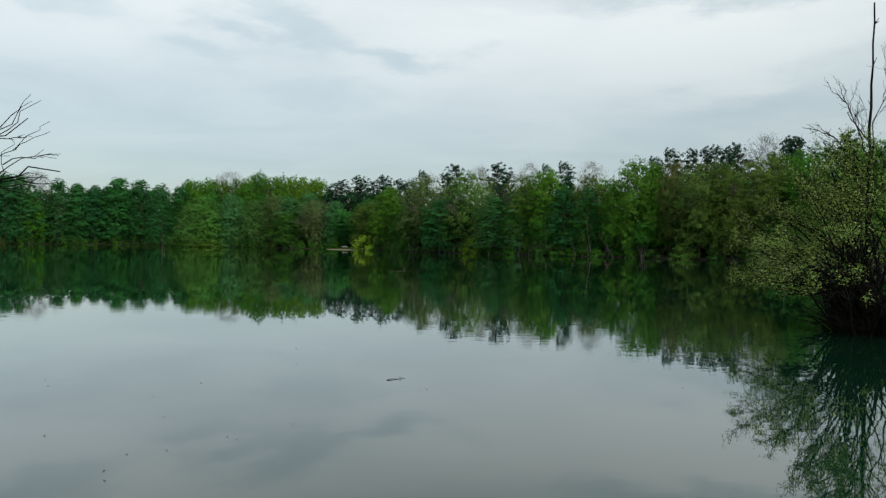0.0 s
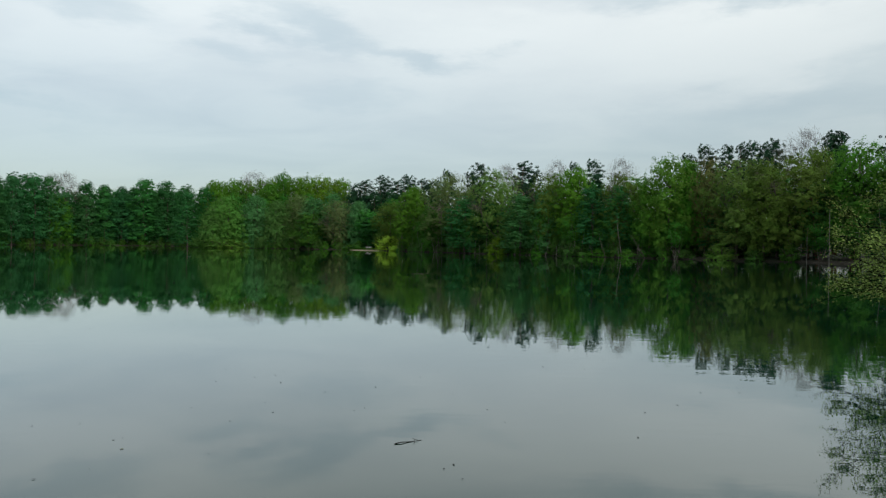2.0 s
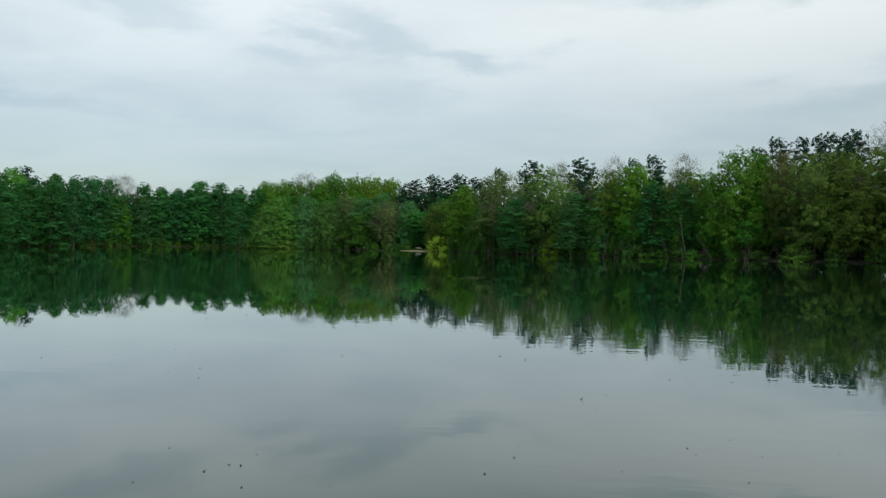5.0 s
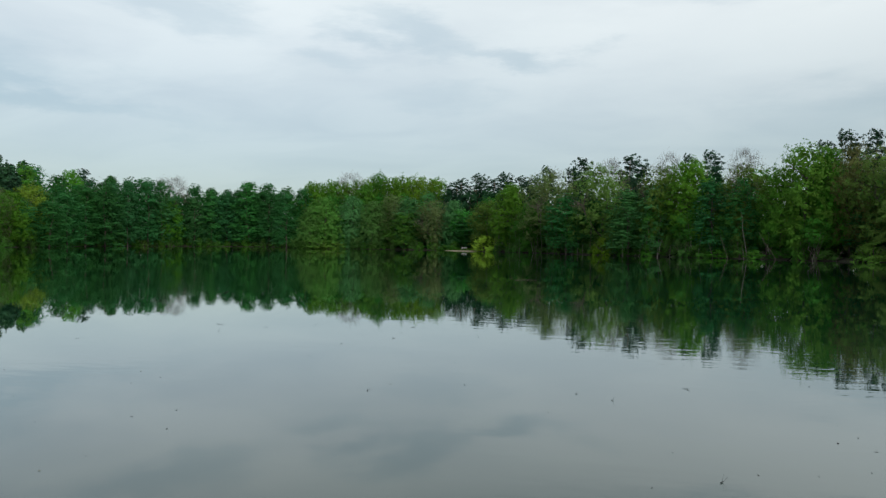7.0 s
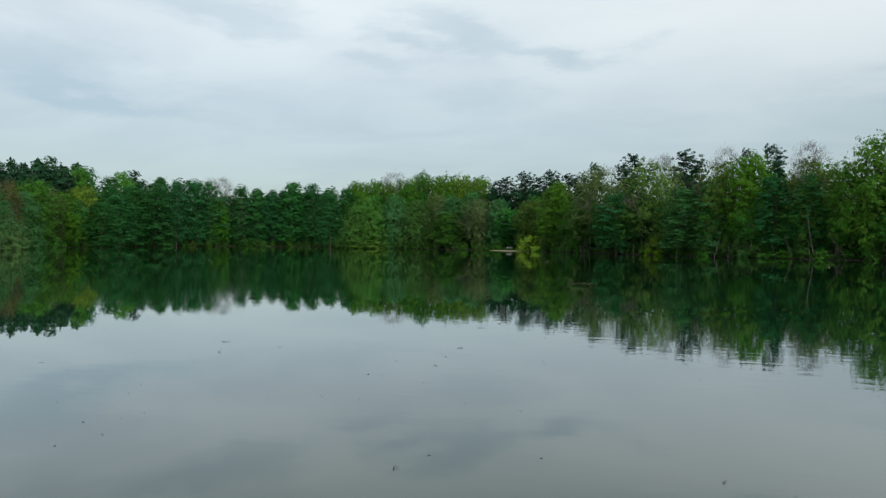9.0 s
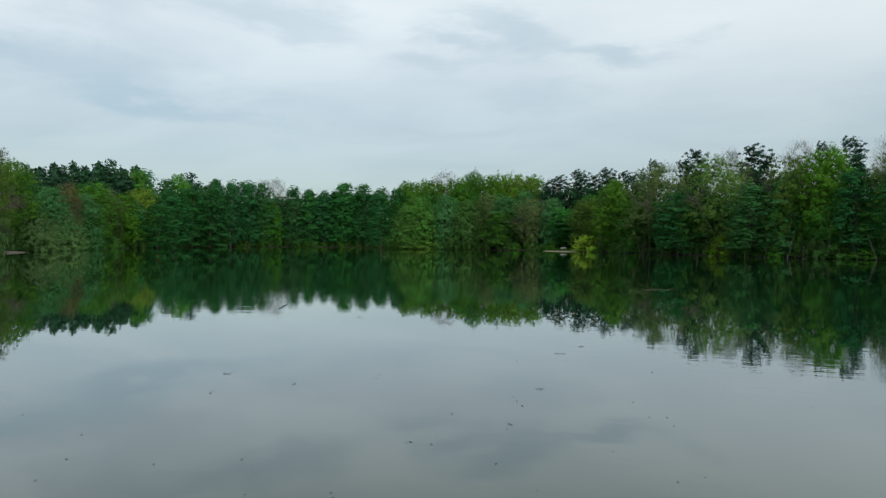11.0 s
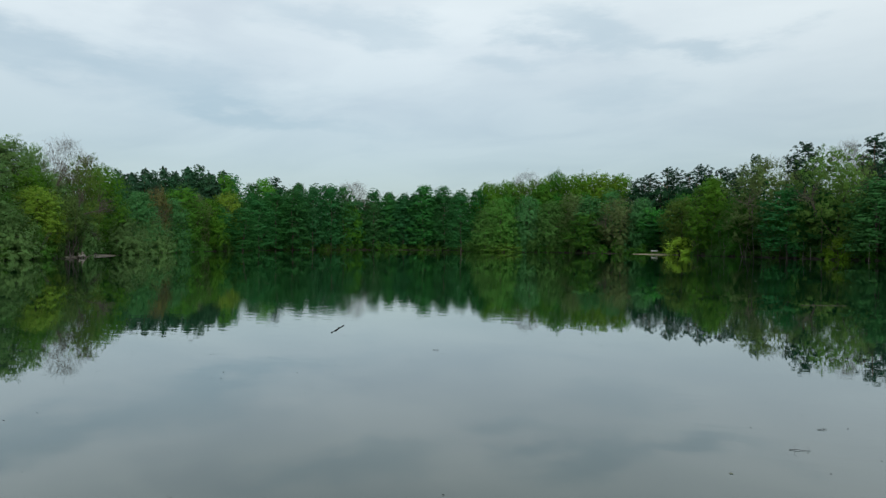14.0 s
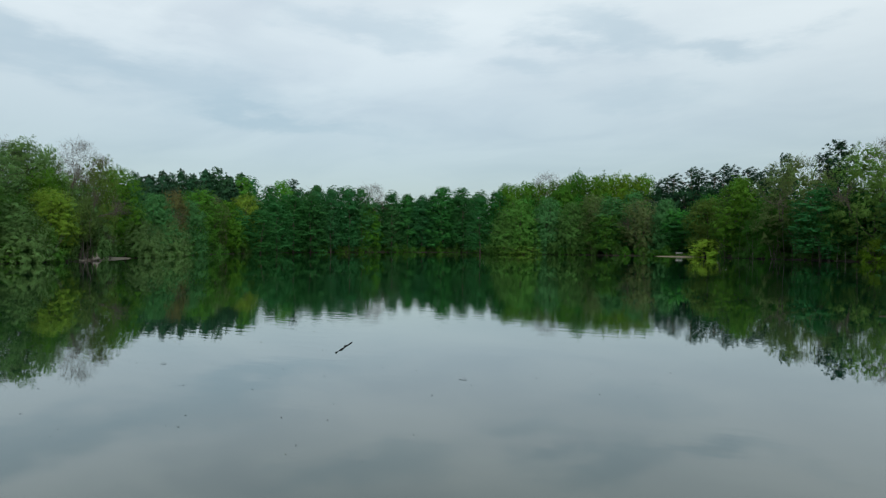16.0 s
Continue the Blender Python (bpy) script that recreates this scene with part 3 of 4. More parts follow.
SPECIES = {
    "oak_far": lambda: make_broadleaf(20, 6.5, ROUND, 2.4, 18, 20, 15, 0.38, "broad round tree in fresh green spring leaf", fill=24, core=160, core_leaf=0.8),
    "thicket": lambda: make_thicket("green undergrowth between the trunks of the wood"),
    "alder": lambda: make_alder(1.5, 24, 14, 0.335, "tall dark green alder with layered foliage down to the bank", SPINDLE),
    "alder_b": lambda: make_alder(2.2, 20, 16, 0.34, "tall narrow green alder with a pointed leafy top", SPINDLE, 1.25),
    "alder_c": lambda: make_alder(1.2, 28, 12, 0.33, "slender green alder with loose layered boughs", TALL, 0.9),
    "oak": lambda: make_broadleaf(20, 6.5, ROUND, 2.6, 18, 22, 26, 0.30, "broad round tree in fresh green spring leaf"),
    "oak_b": lambda: make_broadleaf(20, 6.5, ROUND, 2.2, 15, 26, 26, 0.305, "broad spreading tree with clumped spring foliage", clump_r=0.75),
    "oak_c": lambda: make_broadleaf(20, 6.5, TALL, 2.2, 21, 20, 26, 0.295, "round-headed tree with lumpy fresh green foliage", upright=1.3),
    "alder_f": lambda: make_broadleaf(20, 5.5, TALL, 1.2, 22, 26, 36, 0.195, "tall grey-green tree with fine upright foliage", clump_r=0.55, upright=1.4),
    "oak_f": lambda: make_broadleaf(18, 5.5, ROUND, 1.6, 18, 28, 38, 0.195, "broad tree in fine fresh spring leaf", clump_r=0.58),
    "willow_f": lambda: make_broadleaf(10, 6.5, DOME, 0.3, 20, 26, 36, 0.175, "grey-green willow with fine foliage hanging to the water", "willow_tree", 0.45),
    "willow": lambda: make_broadleaf(18, 8.0, DOME, 0.4, 19, 22, 32, 0.31, "grey-green willow with foliage hanging to the water", "willow_tree", 0.65, upright=1.0),
    "stems": lambda: make_stemmed("slender waterside trees with bare pale stems below the leaves"),
    "back": lambda: make_broadleaf(20, 6.0, ROUND, 3.0, 14, 12, 12, 0.48, "leafy green tree deeper in the wood", clump_r=0.85, core=120, core_leaf=1.0, fill=18),
    "bud": lambda: make_budding("tree in bud with grey-brown twigs and sparse young leaves", 38),
    "bare": lambda: make_budding("almost leafless tree with a haze of grey twigs", 0, "bare_tree", 0, 5200, 0.15),
    "spruce": lambda: make_spruce("dark narrow conifer with a small pointed top"),
    "pine_b": lambda: make_pine("dark narrow pine with a ragged pointed top", SPIRE),
    "pine": lambda: make_pine("dark Scots pine with a bare trunk and flat-topped crown"),
    "shrub": lambda: make_shrub("low rounded green shrub at the edge of the water", 0.20),
    "shrub_b": lambda: make_shrub("leafy waterside bush leaning over the bank", 0.22),
}
BASE = {"spruce": (20.0, 3.0), "pine_b": (20.0, 3.8), "pine": (20.0, 3.8), "shrub": (4.0, 2.5), "shrub_b": (4.0, 2.5),
        "alder": (24.0, 4.2), "alder_b": (24.0, 4.2), "alder_c": (24.0, 4.2), "oak": (20.0, 6.5), "oak_b": (20.0, 6.5), "oak_c": (20.0, 6.5),
        "alder_f": (20.0, 5.5), "oak_f": (18.0, 5.5), "willow_f": (10.0, 6.5), "willow": (18.0, 8.0), "back": (20.0, 6.0), "thicket": (6.0, 5.0), "oak_far": (20.0, 6.5), "bud": (20.0, 7.0)}
COLOURS = {
    "oak_far": (0.066, 0.200, 0.022),
    "thicket": (0.040, 0.120, 0.020),
    "alder": (0.032, 0.150, 0.036), "alder_b": (0.030, 0.138, 0.040), "alder_c": (0.038, 0.168, 0.042),
    "oak": (0.062, 0.188, 0.022), "alder_f": (0.066, 0.198, 0.044), "oak_f": (0.077, 0.209, 0.028), "willow_f": (0.088, 0.209, 0.044), "oak_b": (0.081, 0.212, 0.022), "oak_c": (0.066, 0.219, 0.022), "stems": (0.054, 0.193, 0.028), "back": (0.043, 0.183, 0.027),
    "willow": (0.066, 0.172, 0.036), "bud": (0.094, 0.188, 0.038), "bare": (0.128, 0.143, 0.076), "pine": (0.015, 0.049, 0.025), "pine_b": (0.017, 0.055, 0.027), "spruce": (0.030, 0.090, 0.040),
    "shrub": (0.062, 0.194, 0.025), "shrub_b": (0.072, 0.183, 0.036)}
PROTO = {}


def tree(kind, x, y, top, width, colour=None, label=""):
    """A tree whose foot stands on the ground at x, y; top: the height of its tip over the lake."""
    z = ground_z(x, y)
    h0, r0 = BASE.get(kind, (20.0, 5.0))
    if kind not in PROTO:
        PROTO[kind] = t = SPECIES[kind]()
    else:
        t = copy_thing(PROTO[kind], Matrix())
    wide, tall = width / (2 * r0), (top - z) / h0
    t.matrix_basis = Matrix.LocRotScale((x, y, z - 0.1), Euler((0, 0, rng.random() * 6.283)), (wide, wide, tall))
    vary = 0.35 if colour else 1.0
    col = np.array(colour or COLOURS[kind]) * (1 + rng.uniform(-0.2, 0.22) * vary) * (1 + rng.normal(size=3) * 0.06 * vary)
    for o in t.children:
        o.color = (*col, 1) if o.name.startswith("crown") else (0.088, 0.080, 0.066, 1)
    if label:
        t["label"] = label
    return t


def stand(kind, x, y, top, width, colour=None):
    """Narrow trees side by side, across the line from the lake, in place of one broad one."""
    n = max(1, round(width / 7.5))
    way = np.array([y - 15, 4 - x]) / math.hypot(y - 15, 4 - x)
    first = rng.integers(n)
    for i in range(n):
        off = (i - (n - 1) / 2) * width / n
        deep = rng.uniform(-2.5, 2.5)
        tree(kind if i % 3 else ("alder", "alder_b", "alder_c")[rng.integers(3)], x + way[0] * off - way[1] * deep, y + way[1] * off + way[0] * deep,
             top * (1.0 if i == first else rng.uniform(0.89, 1.0)), width / n * rng.uniform(1.6, 2.1), colour)


YELLOW, LIME, OLIVE, RUST, GREY = (0.150, 0.255, 0.030), (0.074, 0.195, 0.018), (0.092, 0.160, 0.028), (0.122, 0.130, 0.045), (0.145, 0.150, 0.100)
BLUEGREEN, PINKISH, TEAL, SPRING = (0.036, 0.148, 0.050), (0.105, 0.162, 0.054), (0.060, 0.188, 0.058), (0.110, 0.215, 0.020)
PALE = (0.115, 0.225, 0.070)

# the tall trees that make the skyline
tree("oak", 72.2, 126.7, 23.2, 13.8)
tree("pine", 84.3, 135.6, 27.0, 8.5)
tree("oak_b", 75.3, 116.1, 22.8, 11.4)
tree("oak", 76.5, 109.2, 22.4, 14.9)
tree("oak_c", 19.8, 26.0, 7.5, 3.9)
tree("alder_c", 20.3, 24.2, 7.3, 4.1)
tree("pine", 79.8, 148.6, 28.1, 7.7)
tree("bare", 73.4, 148.2, 29.1, 10.3, GREY)
tree("oak_b", 70.0, 137.6, 24.0, 12.7, OLIVE)
tree("pine", 78.4, 145.3, 27.7, 8.2)
tree("bud", 63.4, 133.7, 21.9, 18.1, OLIVE)
tree("bud", 55.8, 141.0, 21.9, 17.6)
tree("oak_c", 59.1, 135.9, 20.3, 14.0, OLIVE)
tree("pine", 62.2, 161.6, 27.2, 6.1)
tree("pine", 64.6, 159.8, 27.2, 6.1)
tree("pine", 66.9, 158.1, 27.5, 6.1)
tree("pine", 68.8, 156.6, 26.8, 6.1)
tree("pine", 70.3, 155.2, 27.7, 6.0)
tree("pine", 58.7, 166.9, 27.9, 7.1)
tree("bud", 51.5, 147.3, 22.9, 10.5, RUST, label="tree in bud with reddish brown young leaves")
tree("oak", 44.6, 149.7, 23.5, 14.7)
tree("oak_c", 48.6, 149.8, 22.4, 11.1)
tree("pine", 55.9, 171.5, 26.3, 6.4)
tree("oak_b", 41.2, 152.6, 19.2, 10.3)
tree("bare", 39.3, 173.0, 25.7, 8.6, GREY)
tree("bud", 37.1, 160.9, 21.0, 15.2, OLIVE)
stand("alder_c", 32.7, 160.1, 18.0, 11.6)
tree("pine", 34.1, 181.9, 26.0, 7.4)
tree("oak", 26.3, 168.3, 23.0, 14.5, LIME)
tree("bare", 24.3, 183.3, 26.5, 7.1, GREY)
tree("bud", 21.0, 173.0, 22.4, 14.9, OLIVE)
tree("pine", 29.8, 187.7, 26.0, 5.4)
tree("pine", 16.1, 196.9, 27.1, 10.3)
tree("pine", 19.5, 196.1, 24.5, 6.0)
stand("alder_b", 16.7, 174.8, 17.6, 12.4, TEAL)
tree("bud", 8.1, 186.8, 24.4, 18.3)
tree("pine", 3.9, 207.0, 28.0, 8.8)
tree("pine", 0.7, 210.7, 25.4, 6.5)
tree("bare", 11.2, 195.1, 26.6, 7.9, GREY)
tree("bud", -5.4, 204.5, 24.9, 20.0, PINKISH)
tree("pine", -7.2, 228.0, 28.2, 6.5)
stand("alder", 2.4, 189.5, 17.0, 13.4)
tree("oak_c", -18.1, 221.2, 22.8, 18.8, LIME)
tree("oak_b", -27.6, 233.9, 17.8, 15.3, OLIVE)
tree("bare", -20.5, 223.2, 18.3, 7.2, GREY)
tree("oak", -10.0, 207.0, 16.9, 12.2)
tree("pine", -46.1, 270.0, 27.4, 9.7)
tree("pine", -42.0, 266.2, 28.1, 10.2)
tree("pine", -34.3, 263.9, 29.6, 11.9)
tree("pine", -28.4, 258.9, 27.3, 10.4)
tree("pine", -23.1, 251.9, 28.7, 10.1)
tree("pine", -16.7, 243.4, 26.4, 9.8)
tree("pine", -12.0, 237.6, 25.5, 9.0)
tree("bare", -93.7, 284.3, 33.7, 14.4, GREY)
tree("oak", -81.3, 283.5, 34.0, 13.3)
tree("oak_b", -73.0, 281.5, 32.2, 19.7, LIME)
tree("oak", -64.5, 282.4, 32.0, 19.6, SPRING)
tree("oak_c", -55.5, 278.1, 30.2, 17.6, SPRING)
tree("oak_b", -101.6, 279.9, 29.9, 20.2, LIME)
tree("oak", -106.6, 276.2, 28.6, 16.7, LIME)
tree("oak_c", -84.6, 278.5, 29.1, 19.7)
tree("willow", -95.6, 257.6, 21.5, 21.7)
tree("willow", -85.2, 261.7, 22.2, 18.6, TEAL)
tree("oak_b", -67.2, 260.2, 22.3, 18.1, PINKISH)
stand("alder_b", -57.7, 258.5, 23.6, 14.9, TEAL)
tree("willow", -75.8, 258.0, 19.9, 18.1)
tree("bud", -49.2, 250.2, 19.3, 16.3, PINKISH)
tree("willow", -41.4, 247.9, 19.5, 15.5, TEAL)
tree("oak", -61.9, 253.1, 14.6, 16.1)
tree("willow", -100.3, 254.7, 17.5, 15.4)
stand("alder", -36.0, 247.5, 13.3, 11.2)
tree("oak_c", -104.2, 264.9, 28.2, 16.5, LIME)
stand("alder", -109.2, 260.0, 25.4, 13.4)
stand("alder_b", -138.4, 306.7, 30.3, 16.2)
stand("alder", -150.3, 309.4, 33.5, 18.5)
stand("alder_b", -160.1, 305.8, 30.8, 16.7)
stand("alder_c", -167.4, 303.5, 29.5, 14.9, BLUEGREEN)
stand("alder_c", -172.9, 297.7, 30.9, 15.6)
stand("alder_b", -157.7, 311.8, 28.4, 17.0, BLUEGREEN)
stand("alder_c", -145.7, 312.6, 28.1, 16.7)
tree("bare", -183.3, 292.5, 33.6, 13.3, GREY)
tree("bare", -187.7, 289.4, 33.0, 11.4, GREY)
stand("alder_c", -188.1, 280.7, 32.2, 16.4)
stand("alder_b", -191.5, 269.8, 31.9, 22.1)
stand("alder", -178.7, 293.1, 25.8, 14.8)
tree("oak_c", -183.2, 286.2, 23.4, 16.5)
stand("alder", -193.6, 260.2, 29.6, 19.2, BLUEGREEN)
stand("alder_c", -192.9, 248.0, 27.8, 18.6)
stand("alder_c", -190.8, 234.9, 25.0, 17.8)
stand("alder_b", -186.0, 219.9, 21.5, 16.9)
stand("alder_c", -209.1, 273.2, 33.5, 16.8)
tree("oak_c", -210.0, 256.5, 33.6, 17.9)
stand("alder_c", -206.3, 238.2, 32.9, 17.0)
tree("oak", -200.1, 220.6, 31.3, 17.6)
tree("pine", -215.3, 270.3, 34.6, 9.7)
tree("spruce", -157.0, 140.5, 19.6, 6.4, None, label="dark conifer among others behind the far shore")
tree("pine", -157.1, 141.3, 21.8, 5.6, (0.027, 0.082, 0.040), label="dark conifer among others behind the far shore")
tree("spruce", -160.5, 145.5, 21.1, 6.9, None, label="dark conifer among others behind the far shore")
tree("spruce", -164.0, 150.6, 22.2, 10.1, (0.027, 0.082, 0.040), label="dark conifer among others behind the far shore")
tree("spruce", -171.4, 158.9, 20.5, 11.1, (0.034, 0.102, 0.044), label="dark conifer among others behind the far shore")
tree("spruce", -168.4, 158.7, 24.6, 7.5, (0.027, 0.082, 0.040), label="dark conifer among others behind the far shore")
tree("pine", -173.7, 165.6, 24.8, 6.4, (0.027, 0.082, 0.040), label="dark conifer among others behind the far shore")
tree("spruce", -174.7, 167.8, 22.7, 8.5, (0.034, 0.102, 0.044), label="dark conifer among others behind the far shore")
tree("spruce", -178.5, 173.7, 27.2, 7.4, (0.027, 0.082, 0.040), label="dark conifer among others behind the far shore")
tree("spruce", -179.7, 177.2, 24.4, 8.1, None, label="dark conifer among others behind the far shore")
tree("spruce", -186.2, 185.4, 27.3, 8.6, (0.027, 0.082, 0.040), label="dark conifer among others behind the far shore")
tree("spruce", -185.8, 187.5, 23.8, 8.2, (0.027, 0.082, 0.040), label="dark conifer among others behind the far shore")
tree("spruce", -189.9, 193.8, 29.9, 9.8, None, label="dark conifer among others behind the far shore")
tree("spruce", -193.2, 198.9, 29.1, 13.9, (0.034, 0.102, 0.044), label="dark conifer among others behind the far shore")
tree("pine", -192.2, 199.1, 26.6, 10.7, (0.027, 0.082, 0.040), label="dark conifer among others behind the far shore")
tree("pine", -193.9, 203.7, 31.8, 9.2, (0.034, 0.102, 0.044), label="dark conifer among others behind the far shore")
tree("spruce", -193.9, 206.0, 28.0, 10.3, None, label="dark conifer among others behind the far shore")
tree("spruce", -198.6, 212.7, 30.0, 14.8, None, label="dark conifer among others behind the far shore")
tree("spruce", -198.5, 215.2, 27.4, 8.8, (0.027, 0.082, 0.040), label="dark conifer among others behind the far shore")
tree("spruce", -202.7, 223.7, 32.3, 12.5, None, label="dark conifer among others behind the far shore")
tree("pine_b", -159.8, 143.3, 20.6, 7.1, (0.030, 0.092, 0.040), label="dark green conifer standing deep in the wood")
tree("pine_b", -163.0, 148.3, 19.6, 7.3, (0.030, 0.092, 0.040), label="dark green conifer standing deep in the wood")
tree("pine_b", -166.2, 153.5, 22.9, 7.5, (0.030, 0.092, 0.040), label="dark green conifer standing deep in the wood")
tree("pine_b", -170.0, 159.3, 21.9, 7.8, (0.030, 0.092, 0.040), label="dark green conifer standing deep in the wood")
tree("pine_b", -174.0, 165.6, 23.9, 8.0, (0.030, 0.092, 0.040), label="dark green conifer standing deep in the wood")
tree("pine_b", -178.0, 172.1, 21.9, 8.3, (0.030, 0.092, 0.040), label="dark green conifer standing deep in the wood")
tree("pine_b", -181.8, 178.7, 26.6, 8.6, (0.030, 0.092, 0.040), label="dark green conifer standing deep in the wood")
tree("pine_b", -185.3, 185.2, 25.8, 8.8, (0.030, 0.092, 0.040), label="dark green conifer standing deep in the wood")
tree("pine_b", -188.7, 191.8, 24.7, 9.1, (0.030, 0.092, 0.040), label="dark green conifer standing deep in the wood")
tree("pine_b", -192.0, 198.7, 28.8, 9.4, (0.030, 0.092, 0.040), label="dark green conifer standing deep in the wood")
tree("pine_b", -195.3, 205.9, 27.4, 9.6, (0.030, 0.092, 0.040), label="dark green conifer standing deep in the wood")
tree("pine_b", -198.6, 213.3, 29.7, 9.9, (0.030, 0.092, 0.040), label="dark green conifer standing deep in the wood")
tree("pine_b", -201.8, 220.8, 27.2, 10.2, (0.030, 0.092, 0.040), label="dark green conifer standing deep in the wood")
tree("oak", -185.2, 208.6, 22.4, 15.4, YELLOW)
tree("oak_c", -174.5, 188.7, 18.6, 14.9, LIME)
tree("oak", -168.2, 172.3, 20.8, 16.7)
tree("bud", -172.1, 181.2, 19.3, 10.9, PINKISH)
tree("willow", -157.4, 158.7, 16.3, 14.0, TEAL)
tree("bud", -155.9, 152.0, 18.6, 9.4, RUST)
tree("willow", -143.1, 136.2, 16.2, 15.2, TEAL)
stand("alder", -179.9, 204.7, 17.2, 17.4)
tree("oak_f", -135.7, 123.1, 16.6, 11.2, TEAL)
tree("oak_f", -133.1, 118.6, 20.1, 13.6, LIME)
tree("willow_f", -130.2, 121.1, 9.3, 13.5, PALE)
tree("willow_f", -141.8, 137.6, 9.6, 14.2, PALE)
tree("bare", -116.1, 99.6, 21.2, 9.0, GREY)
tree("bud", -120.0, 105.2, 19.7, 9.9, OLIVE)
tree("oak_f", -117.0, 98.0, 15.7, 9.1, PALE)
tree("oak_f", -111.3, 91.7, 12.3, 10.6, YELLOW)
tree("oak_f", -121.3, 96.9, 20.9, 7.8, PALE)
tree("alder_f", -117.9, 90.6, 20.6, 14.1, PALE)
tree("oak_f", -115.7, 92.5, 16.4, 10.3, LIME)
tree("bare", -119.6, 89.4, 20.1, 7.6)
tree("willow_f", -107.9, 84.3, 8.8, 12.1, PALE)
tree("alder_f", -110.0, 81.2, 18.4, 14.8, PALE)
tree("oak_f", -107.9, 75.3, 17.7, 14.2)
tree("alder_f", -105.0, 68.5, 16.7, 14.8)
tree("willow_f", -117.7, 103.1, 10.2, 9.3, PALE)
tree("shrub_b", -27.6, 229.1, 5.7, 12.5, (0.36, 0.55, 0.06), label="bright yellow-green willow bush beside the small beach")
tree("shrub", 8.2, 179.9, 4.8, 8.3, (0.11, 0.22, 0.016), label="light green bush on the bank over the water")
tree("shrub", 51.8, 138.7, 3.8, 8.0, (0.09, 0.19, 0.034), label="light green bush on the bank over the water")
tree("shrub_b", 56.8, 134.5, 2.6, 5.0)
tree("shrub", -92.5, 252.9, 3.5, 16.9, (0.10, 0.22, 0.03), label="low bright green thicket on the point of the shore")
tree("shrub_b", -99.0, 252.4, 4.3, 12.8, (0.085, 0.19, 0.035), label="low bright green thicket on the point of the shore")
tree("back", -44.2, 273.1, 22.8, 14.7)
tree("back", -34.2, 269.5, 23.8, 16.0)
tree("back", -23.8, 258.1, 23.5, 15.3)
tree("back", -14.1, 245.6, 22.6, 14.5)
tree("back", 68.4, 165.4, 24.4, 12.7)
tree("back", 62.8, 169.7, 24.2, 10.7)
tree("back", 35.7, 190.8, 23.1, 11.4)
tree("back", 16.9, 205.8, 23.9, 13.4)
tree("back", 4.6, 217.5, 24.3, 12.8)
tree("back", -7.2, 230.9, 24.1, 13.6)
tree("back", -105.2, 270.5, 22.9, 15.3)
tree("back", -113.4, 272.4, 22.9, 15.6)
tree("back", -142.9, 319.5, 27.1, 18.8)
tree("back", -153.4, 322.0, 28.2, 19.3)
tree("back", -163.8, 320.2, 27.2, 19.4)
tree("back", -171.9, 316.9, 27.3, 19.5)
tree("back", -179.4, 312.7, 27.2, 19.5)
tree("back", -186.3, 307.5, 25.9, 19.5)
tree("back", -193.1, 299.8, 26.2, 19.3)
tree("back", -198.1, 289.9, 26.8, 19.0)
tree("back", -200.9, 280.1, 26.7, 18.6)
tree("back", -202.5, 269.3, 25.5, 18.2)
tree("back", -202.4, 257.3, 25.2, 17.7)

for i in range(9):
    tree("oak_far", -104 + i * 6.2, 287 - 0.9 * i, 31.5 - 0.25 * abs(i - 4) + rng.uniform(-0.6, 0.8), rng.uniform(12, 16), SPRING if i % 2 else LIME)

# ---- growth along the shore ----


def along_shore(first, last, step):
    """Points spaced along the shore between two of its corners, with the way inland."""
    seg = RING[first * 8:last * 8]
    d = np.r_[0, np.cumsum(np.hypot(*np.diff(seg, axis=0).T))]
    for s in np.arange(step / 2, d[-1], step):
        x, y = np.interp(s, d, seg[:, 0]), np.interp(s, d, seg[:, 1])
        x2, y2 = np.interp(s + 1, d, seg[:, 0]), np.interp(s + 1, d, seg[:, 1])
        n = np.array([y2 - y, -(x2 - x)])
        n /= max(np.hypot(*n), 1e-6)
        yield x, y, n


def clearing(x, y):
    """The open beach with the seat."""
    return -41 < x < -30 and y > 200


def flat_bank(x, y):
    """The open trodden bank under tall straight trees."""
    return 60 < x < 75 and 98 < y < 131


BUSHES = ((-27.6, 229.1), (8.2, 179.9), (51.8, 138.7), (56.8, 134.5), (-92.5, 252.9), (-99.0, 252.4)) + ((-113, 99), (-117, 102), (-122, 106), (-127, 110))


def beside(x, y):
    """Close to one of the bushes that stand out on the shore."""
    return any(math.hypot(x - a, y - b) < 5.5 for a, b in BUSHES)


for x, y, n in along_shore(6, 30, 4.2):
    k = rng.uniform(0.3, 3.0)
    kind = ("shrub", "shrub_b")[rng.integers(2)]
    top, wide = rng.uniform(2.0, 6.0), rng.uniform(4.0, 7.0)
    if not clearing(x, y) and not beside(x, y) and not (flat_bank(x, y) and rng.random() < 0.8):
        tree(kind, x + n[0] * k, y + n[1] * k, top, wide)
for x, y, n in along_shore(6, 30, 6.0):
    k = rng.uniform(6, 12)
    if not clearing(x, y):
        kind = ("alder", "alder_b", "oak_b", "oak", "alder_c", "oak_c", "back", "back", "back", "back")[rng.integers(10)]
        tree("back" if x < -110 and y > 225 else "oak_far" if y > 235 and kind.startswith("oak") else kind, x + n[0] * k, y + n[1] * k, rng.uniform(9, 16), rng.uniform(8, 12))
